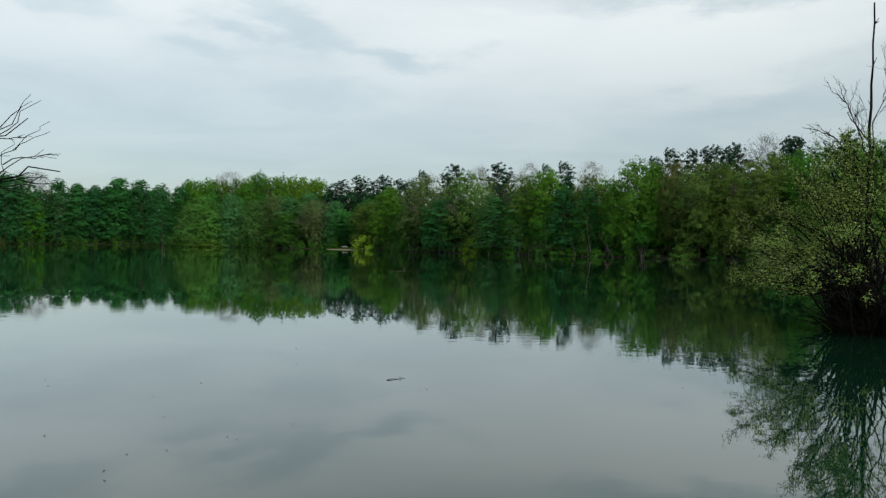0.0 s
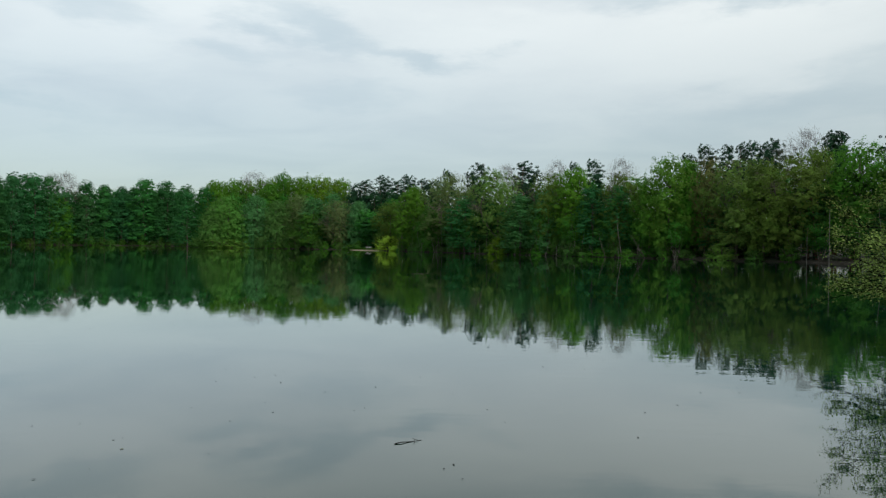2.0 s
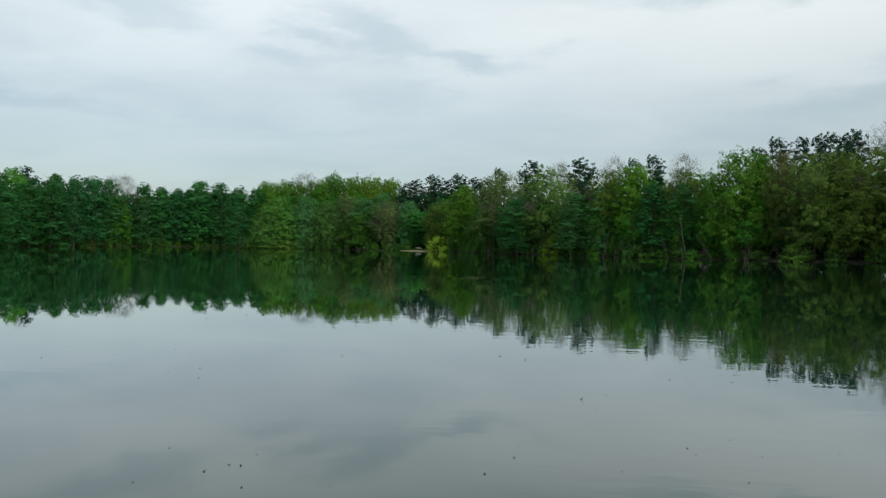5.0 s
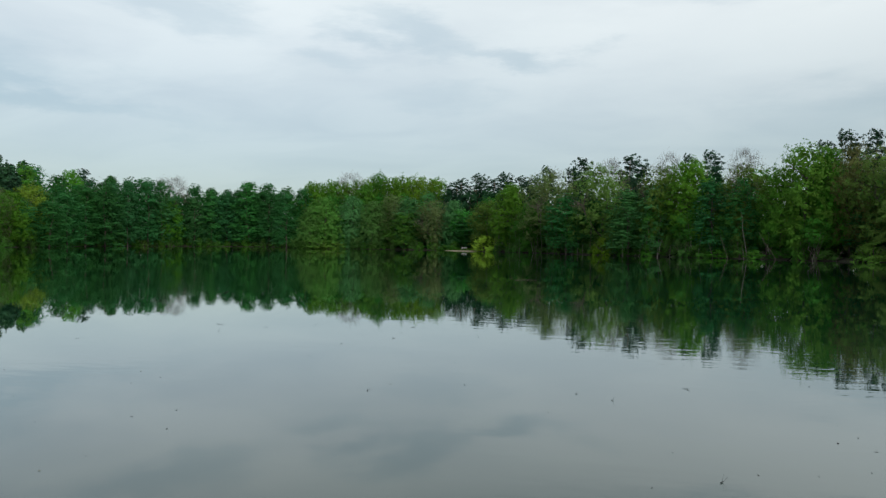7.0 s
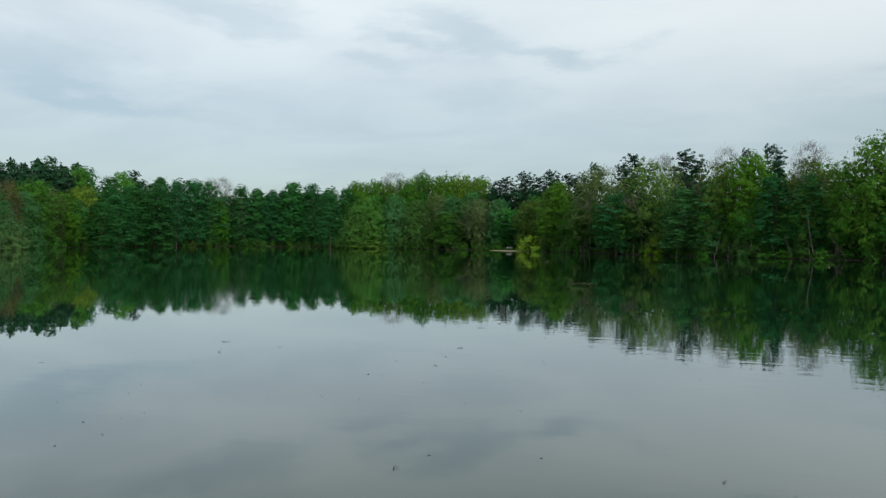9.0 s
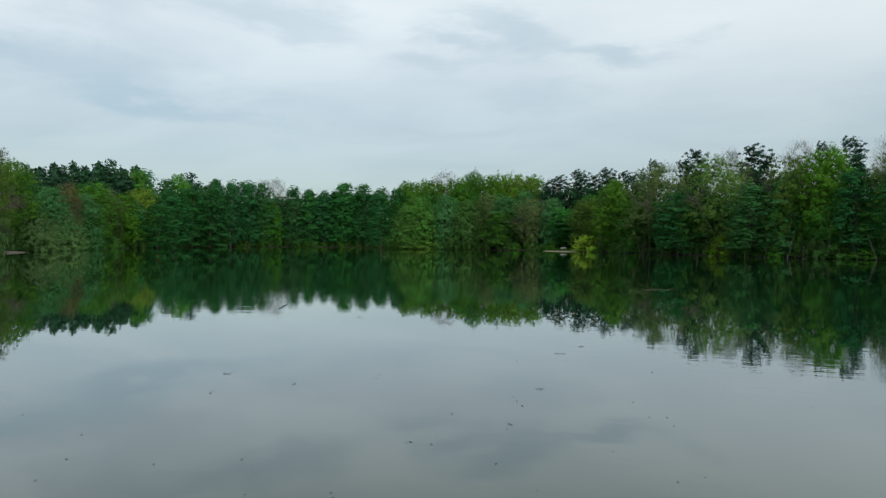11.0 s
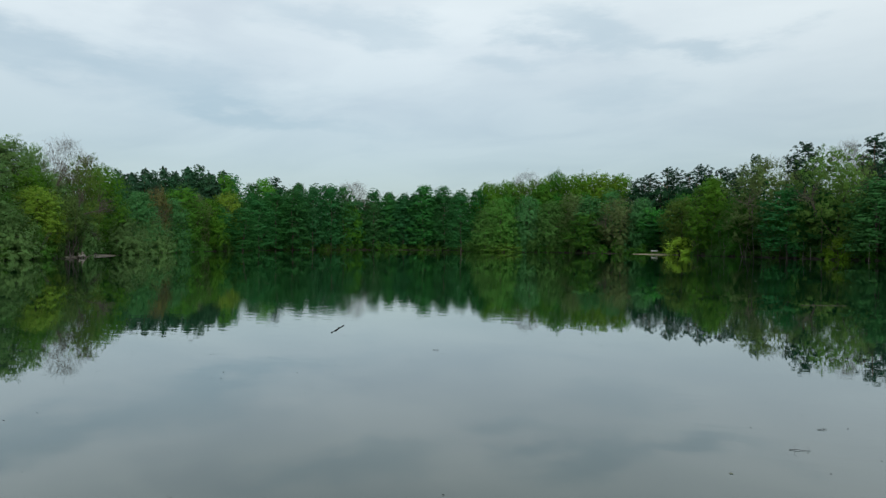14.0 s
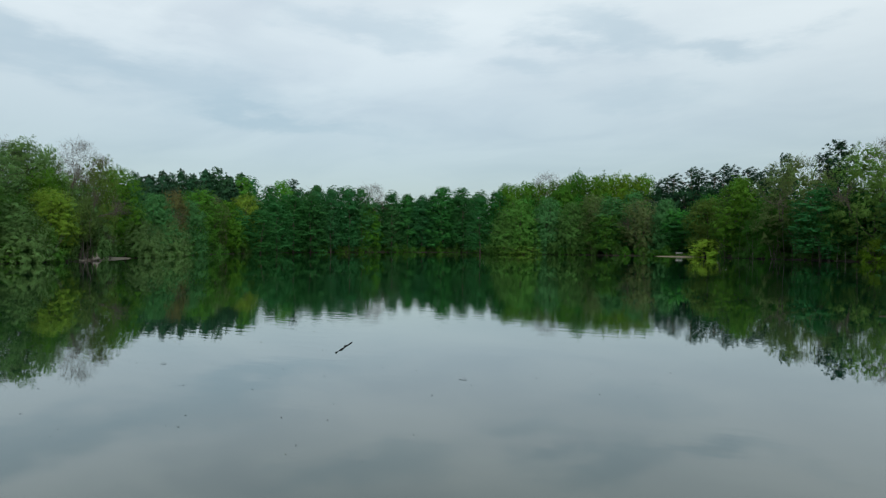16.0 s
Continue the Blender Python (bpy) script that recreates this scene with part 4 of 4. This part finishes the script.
for x, y, n in along_shore(6, 30, 7.5):
    k = rng.uniform(17, 28)
    far = 1 if x < -60 or y < 140 else 0.9
    tree("back", x + n[0] * k, y + n[1] * k, rng.uniform(14, 19) * (1.28 if y > 225 else 1.15 if x > -15 else far), rng.uniform(10, 14))

for x, y, n in along_shore(8, 29, 9.0):
    k = rng.uniform(30, 46)
    tree("back", x + n[0] * k, y + n[1] * k, rng.uniform(16, 19.5) * (1.38 if x < -50 and y > 210 else 1.24 if x > -15 else 1.0), rng.uniform(11, 15))

for x, y in ((-38, 262), (-29, 255), (-47, 270), (-33, 274), (-22, 262)):
    tree("back", x, y, 24.0, 15, (0.026, 0.085, 0.036), "dark green tree standing among the pines")

# undergrowth between the trunks, deeper in
for near, step, low, high in ((10, 7.0, 3.0, 6.0), (24, 8.0, 6.0, 9.0)):
    for x, y, n in along_shore(6, 30, step):
        k = near + rng.uniform(0, 8)
        if (not clearing(x, y) and not flat_bank(x, y)) or near > 20:
            tree("thicket", x + n[0] * k, y + n[1] * k, rng.uniform(low, high), rng.uniform(9, 13))

# tall straight trees over the flat bank
for x, y, n in along_shore(8, 10, 2.6):
    k = rng.uniform(4, 14)
    if flat_bank(x, y):
        tree("pine", x + n[0] * k, y + n[1] * k, rng.uniform(15, 20), rng.uniform(6, 8), (0.050, 0.140, 0.024), "tall green tree with a straight bare trunk over the bank")

# thin-stemmed trees that lean out from the bank
for x, y, n in along_shore(8, 15, 9.0):
    k = rng.uniform(0.6, 3.0)
    top, wide = rng.uniform(8, 13), rng.uniform(5, 8)
    if not clearing(x, y) and not beside(x, y):
        tree("stems", x + n[0] * k, y + n[1] * k, top, wide)

# ---- bare trees over the water near the start ----


def bough(pieces, at, end, r, level, droop=0.0, spread=0.5):
    """A crooked bough with side twigs that fork off it."""
    at, end = np.asarray(at, float), np.asarray(end, float)
    length = np.linalg.norm(end - at)
    pts = bend(at, end, length * droop, 6, length * 0.035)
    pieces.append(tube(pts, np.linspace(r, max(r * 0.35, 0.0035), 6), 5 if r > 0.03 else 3))
    if level == 0:
        return
    way = (end - at) / length
    for k in range(3 + level * 2):
        s = rng.uniform(0.25, 0.98)
        p = np.array([np.interp(s, np.linspace(0, 1, 6), pts[:, j]) for j in range(3)])
        w = unit(way + rng.normal(size=3) * spread + np.array([0, 0, 0.1]))
        bough(pieces, p, p + w * length * rng.uniform(0.22, 0.5), r * 0.45, level - 1, droop * 0.5, spread)


def make_dead_tree(name, label, x, y, height, girth, ends, forks=2):
    t = empty(name, label, "tree")
    t.location = (x, y, 0)
    bole = bend((0, 0, ground_z(x, y) - 0.3), (0.25, 0.1, height), 0, 18, 0.028)
    trunk = link_mesh("trunk", *tube(bole, np.linspace(girth, girth * 0.3, 18) * rng.uniform(0.88, 1.15, 18), 7), WET_SHADED_BARK, t, smooth=True)
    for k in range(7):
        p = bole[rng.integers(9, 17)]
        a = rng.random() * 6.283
        link_mesh("snag", *tube(np.array([p, p + np.array([math.cos(a) * 0.14, math.sin(a) * 0.14, rng.uniform(0.05, 0.3)])]), (0.02, 0.008), 4), WET_SHADED_BARK, trunk)
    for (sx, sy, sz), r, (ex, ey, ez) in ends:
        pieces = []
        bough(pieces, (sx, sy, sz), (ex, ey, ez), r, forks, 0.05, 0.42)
        link_mesh("branch", *joined(pieces), WET_SHADED_BARK, trunk)
    return t


make_dead_tree("dead_tree", "dead tree with a bare splintered spire over the bush", 13.6, 20.9, 10.6, 0.075, (
    ((0.1, 0, 5.2), 0.035, (-1.5, -0.3, 6.3)), ((0.1, 0, 5.6), 0.03, (-1.0, -0.6, 6.9)), ((0.15, 0, 6.0), 0.025, (-0.6, 0.4, 7.5)),
    ((0.1, 0, 4.8), 0.035, (-1.3, 0.8, 5.7)), ((0.15, 0, 5.0), 0.035, (1.6, 0.2, 6.9)), ((0.2, 0, 5.4), 0.024, (0.55, -0.1, 8.2)),
    ((0.1, 0, 4.0), 0.035, (-1.8, -0.8, 4.7)), ((0.1, 0, 3.4), 0.03, (-2.2, -0.4, 4.2)), ((0.1, 0, 4.4), 0.03, (1.2, -1.0, 5.6))))
make_dead_tree("dead_tree", "leafless tree leaning its bare boughs over the lake", -8.0, 9.8, 5.5, 0.10, (
    ((0.05, 0, 3.35), 0.026, (2.15, 0.07, 3.62)), ((1.3, 0.03, 3.71), 0.011, (2.0, 0.1, 3.9)), ((0.05, 0, 3.55), 0.022, (1.65, 0.07, 4.43)),
    ((1.16, 0.03, 4.09), 0.010, (1.64, 0.07, 4.14)), ((0.05, 0, 3.49), 0.016, (1.57, -0.07, 3.93)), ((0.05, 0, 3.2), 0.016, (1.98, 0.03, 3.52)),
    ((0.1, 0, 3.05), 0.015, (1.57, 0.14, 3.35)), ((0.1, 0, 3.9), 0.022, (-1.4, 0.35, 4.9)), ((0.1, 0, 3.55), 0.022, (-0.7, -1.4, 4.6))), 1)


def leaf_spray(a, b, count, spread):
    """Small leaves gathered along a twig from a to b."""
    s = rng.random(count)[:, None]
    c = np.asarray(a) + (np.asarray(b) - np.asarray(a)) * s + rng.normal(size=(count, 3)) * spread
    return c


def make_waterside_bush(x, y):
    """A sprawling bush whose boughs hang over the lake on all sides."""
    t = empty("waterside_bush", "sprawling bush in young yellow-green leaf rooted in dark water", "shrub")
    t.location = (x, y, 0)
    cover = []
    for i in range(104):
        a = math.pi + rng.uniform(-2.3, 2.3)
        z = 0.9 + 4.9 * rng.random() ** 1.15
        wide = np.interp(z, (0.9, 1.4, 2.7, 4.2, 5.0, 5.8), (3.5, 4.5, 4.5, 3.3, 2.0, 0.9))
        reach = wide * rng.uniform(0.58, 1.0) * (1.0 if math.cos(a) < 0 else 0.75)
        foot = np.array([*np.clip(rng.normal(size=2) * 0.5, -0.7, 0.7), -0.4])
        end = np.array([math.cos(a) * reach, math.sin(a) * reach * 0.85, z])
        pieces = []
        # the low boughs rise first and then arch out over the water
        knee = foot + (end - foot) * np.array([0.42, 0.42, 0.5]) + np.array([0, 0, 0.35 + 0.14 * reach])
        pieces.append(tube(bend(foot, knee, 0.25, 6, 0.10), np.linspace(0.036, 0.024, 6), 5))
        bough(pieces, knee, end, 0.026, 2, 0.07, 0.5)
        link_mesh("bough", *joined(pieces), WET_SHADED_BARK, t)
        for v, f in pieces[2:]:
            a0, b0 = v[0], v[-1]
            c = leaf_spray(a0, b0, 12, 0.07)
            out = np.hypot(c[:, 0], c[:, 1]) / 4.2
            c = c[(c[:, 2] > np.interp(out, (0.35, 0.8), (2.7, 1.05))) & (rng.random(len(c)) < 0.30 + 0.75 * np.maximum(out, c[:, 2] / 5.5))]
            cover.append(c)
    c = np.concatenate(cover)
    nrm = rng.normal(size=c.shape) * 0.8 + np.array([0, 0, 1.2])
    size = rng.uniform(0.03, 0.08, len(c))
    crown = link_mesh("crown", *blades(c, nrm, size, size * 0.6), BUSH_LEAF, t, "small yellow-green young leaves")
    crown.color = (0.175, 0.260, 0.062, 1)
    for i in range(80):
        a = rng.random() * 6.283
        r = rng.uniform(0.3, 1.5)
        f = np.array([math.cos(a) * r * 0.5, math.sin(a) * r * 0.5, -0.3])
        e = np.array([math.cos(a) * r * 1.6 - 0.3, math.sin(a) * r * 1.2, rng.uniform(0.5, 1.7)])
        link_mesh("stem", *tube(bend(f, e, 0.35, 6, 0.07), np.linspace(0.022, 0.006, 6), 4), WET_SHADED_BARK, t)
    # thin shoots at the foot; the shade between them is in their near-black colour
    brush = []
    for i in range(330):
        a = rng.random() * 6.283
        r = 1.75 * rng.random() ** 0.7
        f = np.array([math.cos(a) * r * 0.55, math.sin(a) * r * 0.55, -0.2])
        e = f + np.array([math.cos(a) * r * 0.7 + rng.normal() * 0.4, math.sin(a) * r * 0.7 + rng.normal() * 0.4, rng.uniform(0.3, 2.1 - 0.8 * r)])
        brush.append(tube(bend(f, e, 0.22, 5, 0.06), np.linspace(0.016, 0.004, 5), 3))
    tagged(link_mesh("brushwood", *joined(brush), WET_SHADED_BARK, t, "black tangle of thin dead shoots"), kind="stuff")
    return t


make_waterside_bush(13.4, 20.3)

# ---- the beach, its seat and the driftwood ----


def box(bm, centre, size, bevel=0.0):
    r = bmesh.ops.create_cube(bm, size=1.0, matrix=Matrix.LocRotScale(centre, None, size))
    if bevel:
        edges = {e for v in r["verts"] for e in v.link_edges}
        bmesh.ops.bevel(bm, geom=list(edges), offset=bevel, segments=1, affect="EDGES")


def part(name, bm, mat, parent, label=""):
    me = bpy.data.meshes.new(name)
    bm.to_mesh(me)
    bm.free()
    me.materials.append(mat)
    ob = new(name, me)
    ob.parent = parent
    if label:
        tagged(ob, label)
    return ob


def make_bench(x, y, turn):
    b = empty("bench", "white-painted plank bench standing on the beach", "bench")
    b.location, b.rotation_euler = (x, y, ground_z(x, y)), (0, 0, turn)
    for side in (-0.75, 0.75):
        bm = bmesh.new()
        box(bm, (side, 0, 0.2), (0.12, 0.42, 0.42), 0.015)
        part("leg", bm, CONCRETE, b, "grey stone leg")
        bm = bmesh.new()
        box(bm, (side, 0.24, 0.62), (0.07, 0.06, 0.5), 0.01)
        part("upright", bm, CONCRETE, b)
    for k in range(3):
        bm = bmesh.new()
        box(bm, (0, -0.15 + k * 0.15, 0.44), (2.0, 0.13, 0.05), 0.01)
        part("seat_plank", bm, WHITE_PAINT, b)
    for k in range(2):
        bm = bmesh.new()
        box(bm, (0, 0.29, 0.64 + k * 0.17), (2.0, 0.04, 0.14), 0.01)
        part("back_plank", bm, WHITE_PAINT, b)
    return b


make_bench(-36.3, 239.0, radians(10))

# the sandy beach
u = np.linspace(0, 1, 25)
beach_v, beach_f = [], []
for i, s in enumerate(u):
    bx = -44 + 17 * s
    edge = np.interp(bx, RING[14 * 8 - 4:16 * 8 + 6, 0][::-1], RING[14 * 8 - 4:16 * 8 + 6, 1][::-1])
    depth = 2.2 * math.sin(s * math.pi) ** 0.6 + 0.2
    for k in range(4):
        by = edge - 0.7 + depth * k / 3
        beach_v.append((bx, by, ground_z(bx, by) + 0.05 + 0.03 * rng.random()))
    if i:
        for k in range(3):
            a = (i - 1) * 4 + k
            beach_f.append((a, a + 4, a + 5, a + 1))
tagged(link_mesh("beach", beach_v, beach_f, SAND, smooth=True), "narrow strip of pale trodden sand at the water", "beach", kind="structure")


def make_log(name, label, a, b, r, twigs=0, mat=DRIFTWOOD, category="log"):
    t = empty(name, label, category)
    a, b = np.asarray(a, float), np.asarray(b, float)
    t.location = a
    p = bend((0, 0, 0), b - a, 0.0, 8, r * 0.6)
    link_mesh("trunk" if category == "log" else "stick", *tube(p, np.linspace(r, r * 0.45, 8), 7), mat, t, smooth=True)
    for k in range(twigs):
        s = p[rng.integers(1, 7)]
        w = unit(rng.normal(size=3) + np.array([0, 0, 0.9]))
        link_mesh("twig", *tube(bend(s, s + w * rng.uniform(0.3, 1.0) * max(r * 3.5, 0.1), 0, 4, 0.02), np.linspace(r * 0.4, r * 0.12, 4), 4), mat, t)
    return t


# the trodden mud bank with its driftwood
mud_v, mud_f = [], []
for i, s in enumerate(np.linspace(0, 1, 22)):
    cx, cy = np.interp(s, (0, 1), (-110.5, -128.0)), np.interp(s, (0, 1), (96.0, 119.0))
    depth = 2.6 * math.sin(s * math.pi) ** 0.5 + 0.3
    for k in range(4):
        px, py = cx - depth * k / 3 * 0.75 + 0.4, cy - depth * k / 3 * 0.66 + 0.4
        mud_v.append((px, py, max(ground_z(px, py), -0.05) + 0.05 + 0.05 * rng.random()))
    if i:
        for k in range(3):
            a = (i - 1) * 4 + k
            mud_f.append((a, a + 4, a + 5, a + 1))
tagged(link_mesh("mud_bank", mud_v, mud_f, MUD, smooth=True), "pale bare earth bank worn at the water's edge", "bank", kind="structure")
for x, y, top in ((-112.4, 98.4, 11.5), (-115.2, 101.6, 9.0), (-119.0, 105.0, 10.0)):
    tree("stems", x, y, top, 4.5, (0.085, 0.15, 0.04))
make_log("fallen_trunk", "pale weathered trunk lying along the flat bank", (-113.5, 98.6, 0.25), (-121.5, 104.0, 0.5), 0.22, 5)
make_log("fallen_trunk", "pale weathered trunk lying along the flat bank", (-117.0, 104.2, 0.55), (-128.0, 108.5, 0.75), 0.2, 3)
make_log("fallen_trunk", "bleached root and branch pile washed up on the bank", (-111.8, 99.0, 0.15), (-113.8, 101.5, 0.6), 0.3, 9)
make_log("fallen_trunk", "dark branch slipping from the bank into the water", (21.0, 167.0, -0.1), (24.5, 164.6, 1.2), 0.16, 6, WET_SHADED_BARK)
make_log("fallen_trunk", "dark branch slipping from the bank into the water", (40.5, 146.6, -0.1), (43.0, 149.5, 1.5), 0.15, 6, WET_SHADED_BARK)
make_log("fallen_trunk", "pale leaning dead stem at the edge of the water", (15.8, 171.8, 0.0), (17.4, 174.8, 4.6), 0.12, 3)
make_log("fallen_trunk", "pale leaning dead stem at the edge of the water", (18.5, 169.6, 0.0), (17.2, 172.6, 5.2), 0.11, 3)
make_log("fallen_trunk", "pale leaning dead stem at the edge of the water", (27.0, 161.3, 0.0), (28.2, 163.0, 5.6), 0.12, 2)
make_log("floating_stick", "short dark stick with upright shoots floating on water", (-1.03, 12.25, 0.004), (-0.70, 12.45, 0.004), 0.008, 3, WET_SHADED_BARK, "stick")
make_log("floating_branch", "long dark branch floating on the open lake", (-17.88, 42.4, 0.006), (-18.55, 44.0, 0.01), 0.022, 0, WET_SHADED_BARK, "branch")
for x, y, s in ((-13.82, 40.98, 0.3), (-20.29, 39.28, 0.3), (-10.13, 31.08, 0.22), (-5.93, 32.23, 0.3), (-11.08, 29.92, 0.3), (-11.95, 31.4, 0.25),
                (-4.67, 23.7, 0.28), (-5.81, 29.86, 0.25), (-1.08, 24.3, 0.18), (0.93, 25.11, 0.2), (-0.47, 23.93, 0.18), (0.41, 20.33, 0.16),
                (-6.22, 36.11, 0.4), (-5.82, 37.32, 0.3)):
    a, s = rng.random() * 3.14, s * 0.6
    make_log("floating_twig", "small dark twig floating on the water", (x, y, 0.008), (x + s * math.cos(a), y + s * math.sin(a) * 0.6, 0.01), 0.004, 2, WET_SHADED_BARK, "twig")
make_log("floating_branch", "long pale stem lying flat on the water", (-4.9, 59.5, 0.01), (-3.1, 60.3, 0.015), 0.010, 1, BARK, "branch")

# pale stems and roots that lean out of the bank
for x, y, n in along_shore(10, 14, 3.4):
    k = rng.uniform(-0.6, 0.8)
    if beside(x, y) and rng.random() < 0.7:
        continue
    px, py = x + n[0] * k, y + n[1] * k
    lean = rng.normal(size=2) * 0.9
    make_log("leaning_stem", "thin bare stem leaning out of the muddy bank", (px, py, ground_z(px, py) - 0.2),
             (px + lean[0], py + lean[1], rng.uniform(2.2, 5.5)), rng.uniform(0.05, 0.10), 2, PALE_BARK if rng.random() < 0.35 else BARK, "stem")

for x, y, n in along_shore(8, 14, 4.3):
    k = rng.uniform(0.5, 5.0)
    if clearing(x, y) or beside(x, y):
        continue
    px, py = x + n[0] * k, y + n[1] * k
    lean = rng.normal(size=2) * 0.7
    make_log("slender_stem", "slender pale bare stem standing at the wood's edge", (px, py, ground_z(px, py) - 0.2),
             (px + lean[0], py + lean[1], rng.uniform(6, 13)), rng.uniform(0.05, 0.09), 3, PALE_BARK if rng.random() < 0.6 else BARK, "stem")

# grass behind the beach and on the point
gp = np.concatenate([np.stack([rng.uniform(-45, -27, 2600), rng.uniform(232.5, 246, 2600)], 1), np.stack([rng.uniform(-108, -84, 1500), rng.uniform(252, 259, 1500)], 1)])
gd2 = shore_distance(gp)
gp, gd2 = gp[gd2 > 0.6], gd2[gd2 > 0.6]
gz2 = land(gd2)
tall = rng.uniform(0.25, 0.6, len(gp))
gc = np.stack([gp[:, 0], gp[:, 1], gz2 + tall * 0.42], 1)
up = unit(np.array([0, 0, 1.0]) + rng.normal(size=gc.shape) * 0.25)
grass = link_mesh("grass", *blades(gc, rng.normal(size=gc.shape) * np.array([1, 1, 0.2]), tall, 0.10, up), GRASS)
grass.color = (0.055, 0.15, 0.018, 1)
tagged(grass, "rough green grass behind the little beach", "grass", kind="stuff")

# leaf and petal litter that drifts on the water, thickest under the far trees
n = 3400
fx, fy = rng.uniform(-190, 75, n), rng.uniform(8, 300, n)
fd = shore_distance(np.stack([fx, fy], 1))
keep = (fd < -1.5) & ((rng.random(n) < 0.75) | (fd > -25))
bx, by = rng.uniform(-165, -85, 5200), rng.uniform(75, 190, 5200)
bd = shore_distance(np.stack([bx, by], 1))
band = (bd < -7) & (bd > -16) & (np.sin(bx * 0.11) + rng.normal(size=5200) * 0.4 > -0.3)
fx, fy, keep = np.r_[fx, bx], np.r_[fy, by], np.r_[keep, band]
c = np.stack([fx[keep], fy[keep], np.full(keep.sum(), 0.006)], 1)
far = np.hypot(c[:, 0], c[:, 1])
size = rng.uniform(0.025, 0.06, len(c)) + np.clip(far - 25, 0, 120) * 0.0040 * rng.random(len(c)) ** 3
litter = link_mesh("floating_litter", *blades(c, np.tile((0, 0, 1.0), (len(c), 1)) + rng.normal(size=c.shape) * 0.02, size, size * 0.7), GRASS)
litter.color = (0.15, 0.165, 0.12, 1)
tagged(litter, "scattered pale leaves and petals floating on the lake", "litter", kind="stuff")

# dark bud scales and seeds on the open water
n = 2400
fx = rng.uniform(-30, 16, n)
fy = rng.uniform(5, 58, n)
keep = shore_distance(np.stack([fx, fy], 1)) < -1
knot = np.sin(fx * 0.9 + 1.3) * np.sin(fy * 0.7) + np.sin(fx * 0.37 - fy * 0.29)
keep &= knot + rng.normal(size=n) * 0.5 > 0.2
c = np.stack([fx[keep], fy[keep], np.full(keep.sum(), 0.007)], 1)
size = rng.uniform(0.018, 0.055, len(c))
seeds = link_mesh("floating_seeds", *blades(c, np.tile((0, 0, 1.0), (len(c), 1)) + rng.normal(size=c.shape) * 0.15, size, size * 0.55), WET_SHADED_BARK)
tagged(seeds, "dark bud scales and seeds scattered on the open water", "litter", kind="stuff")
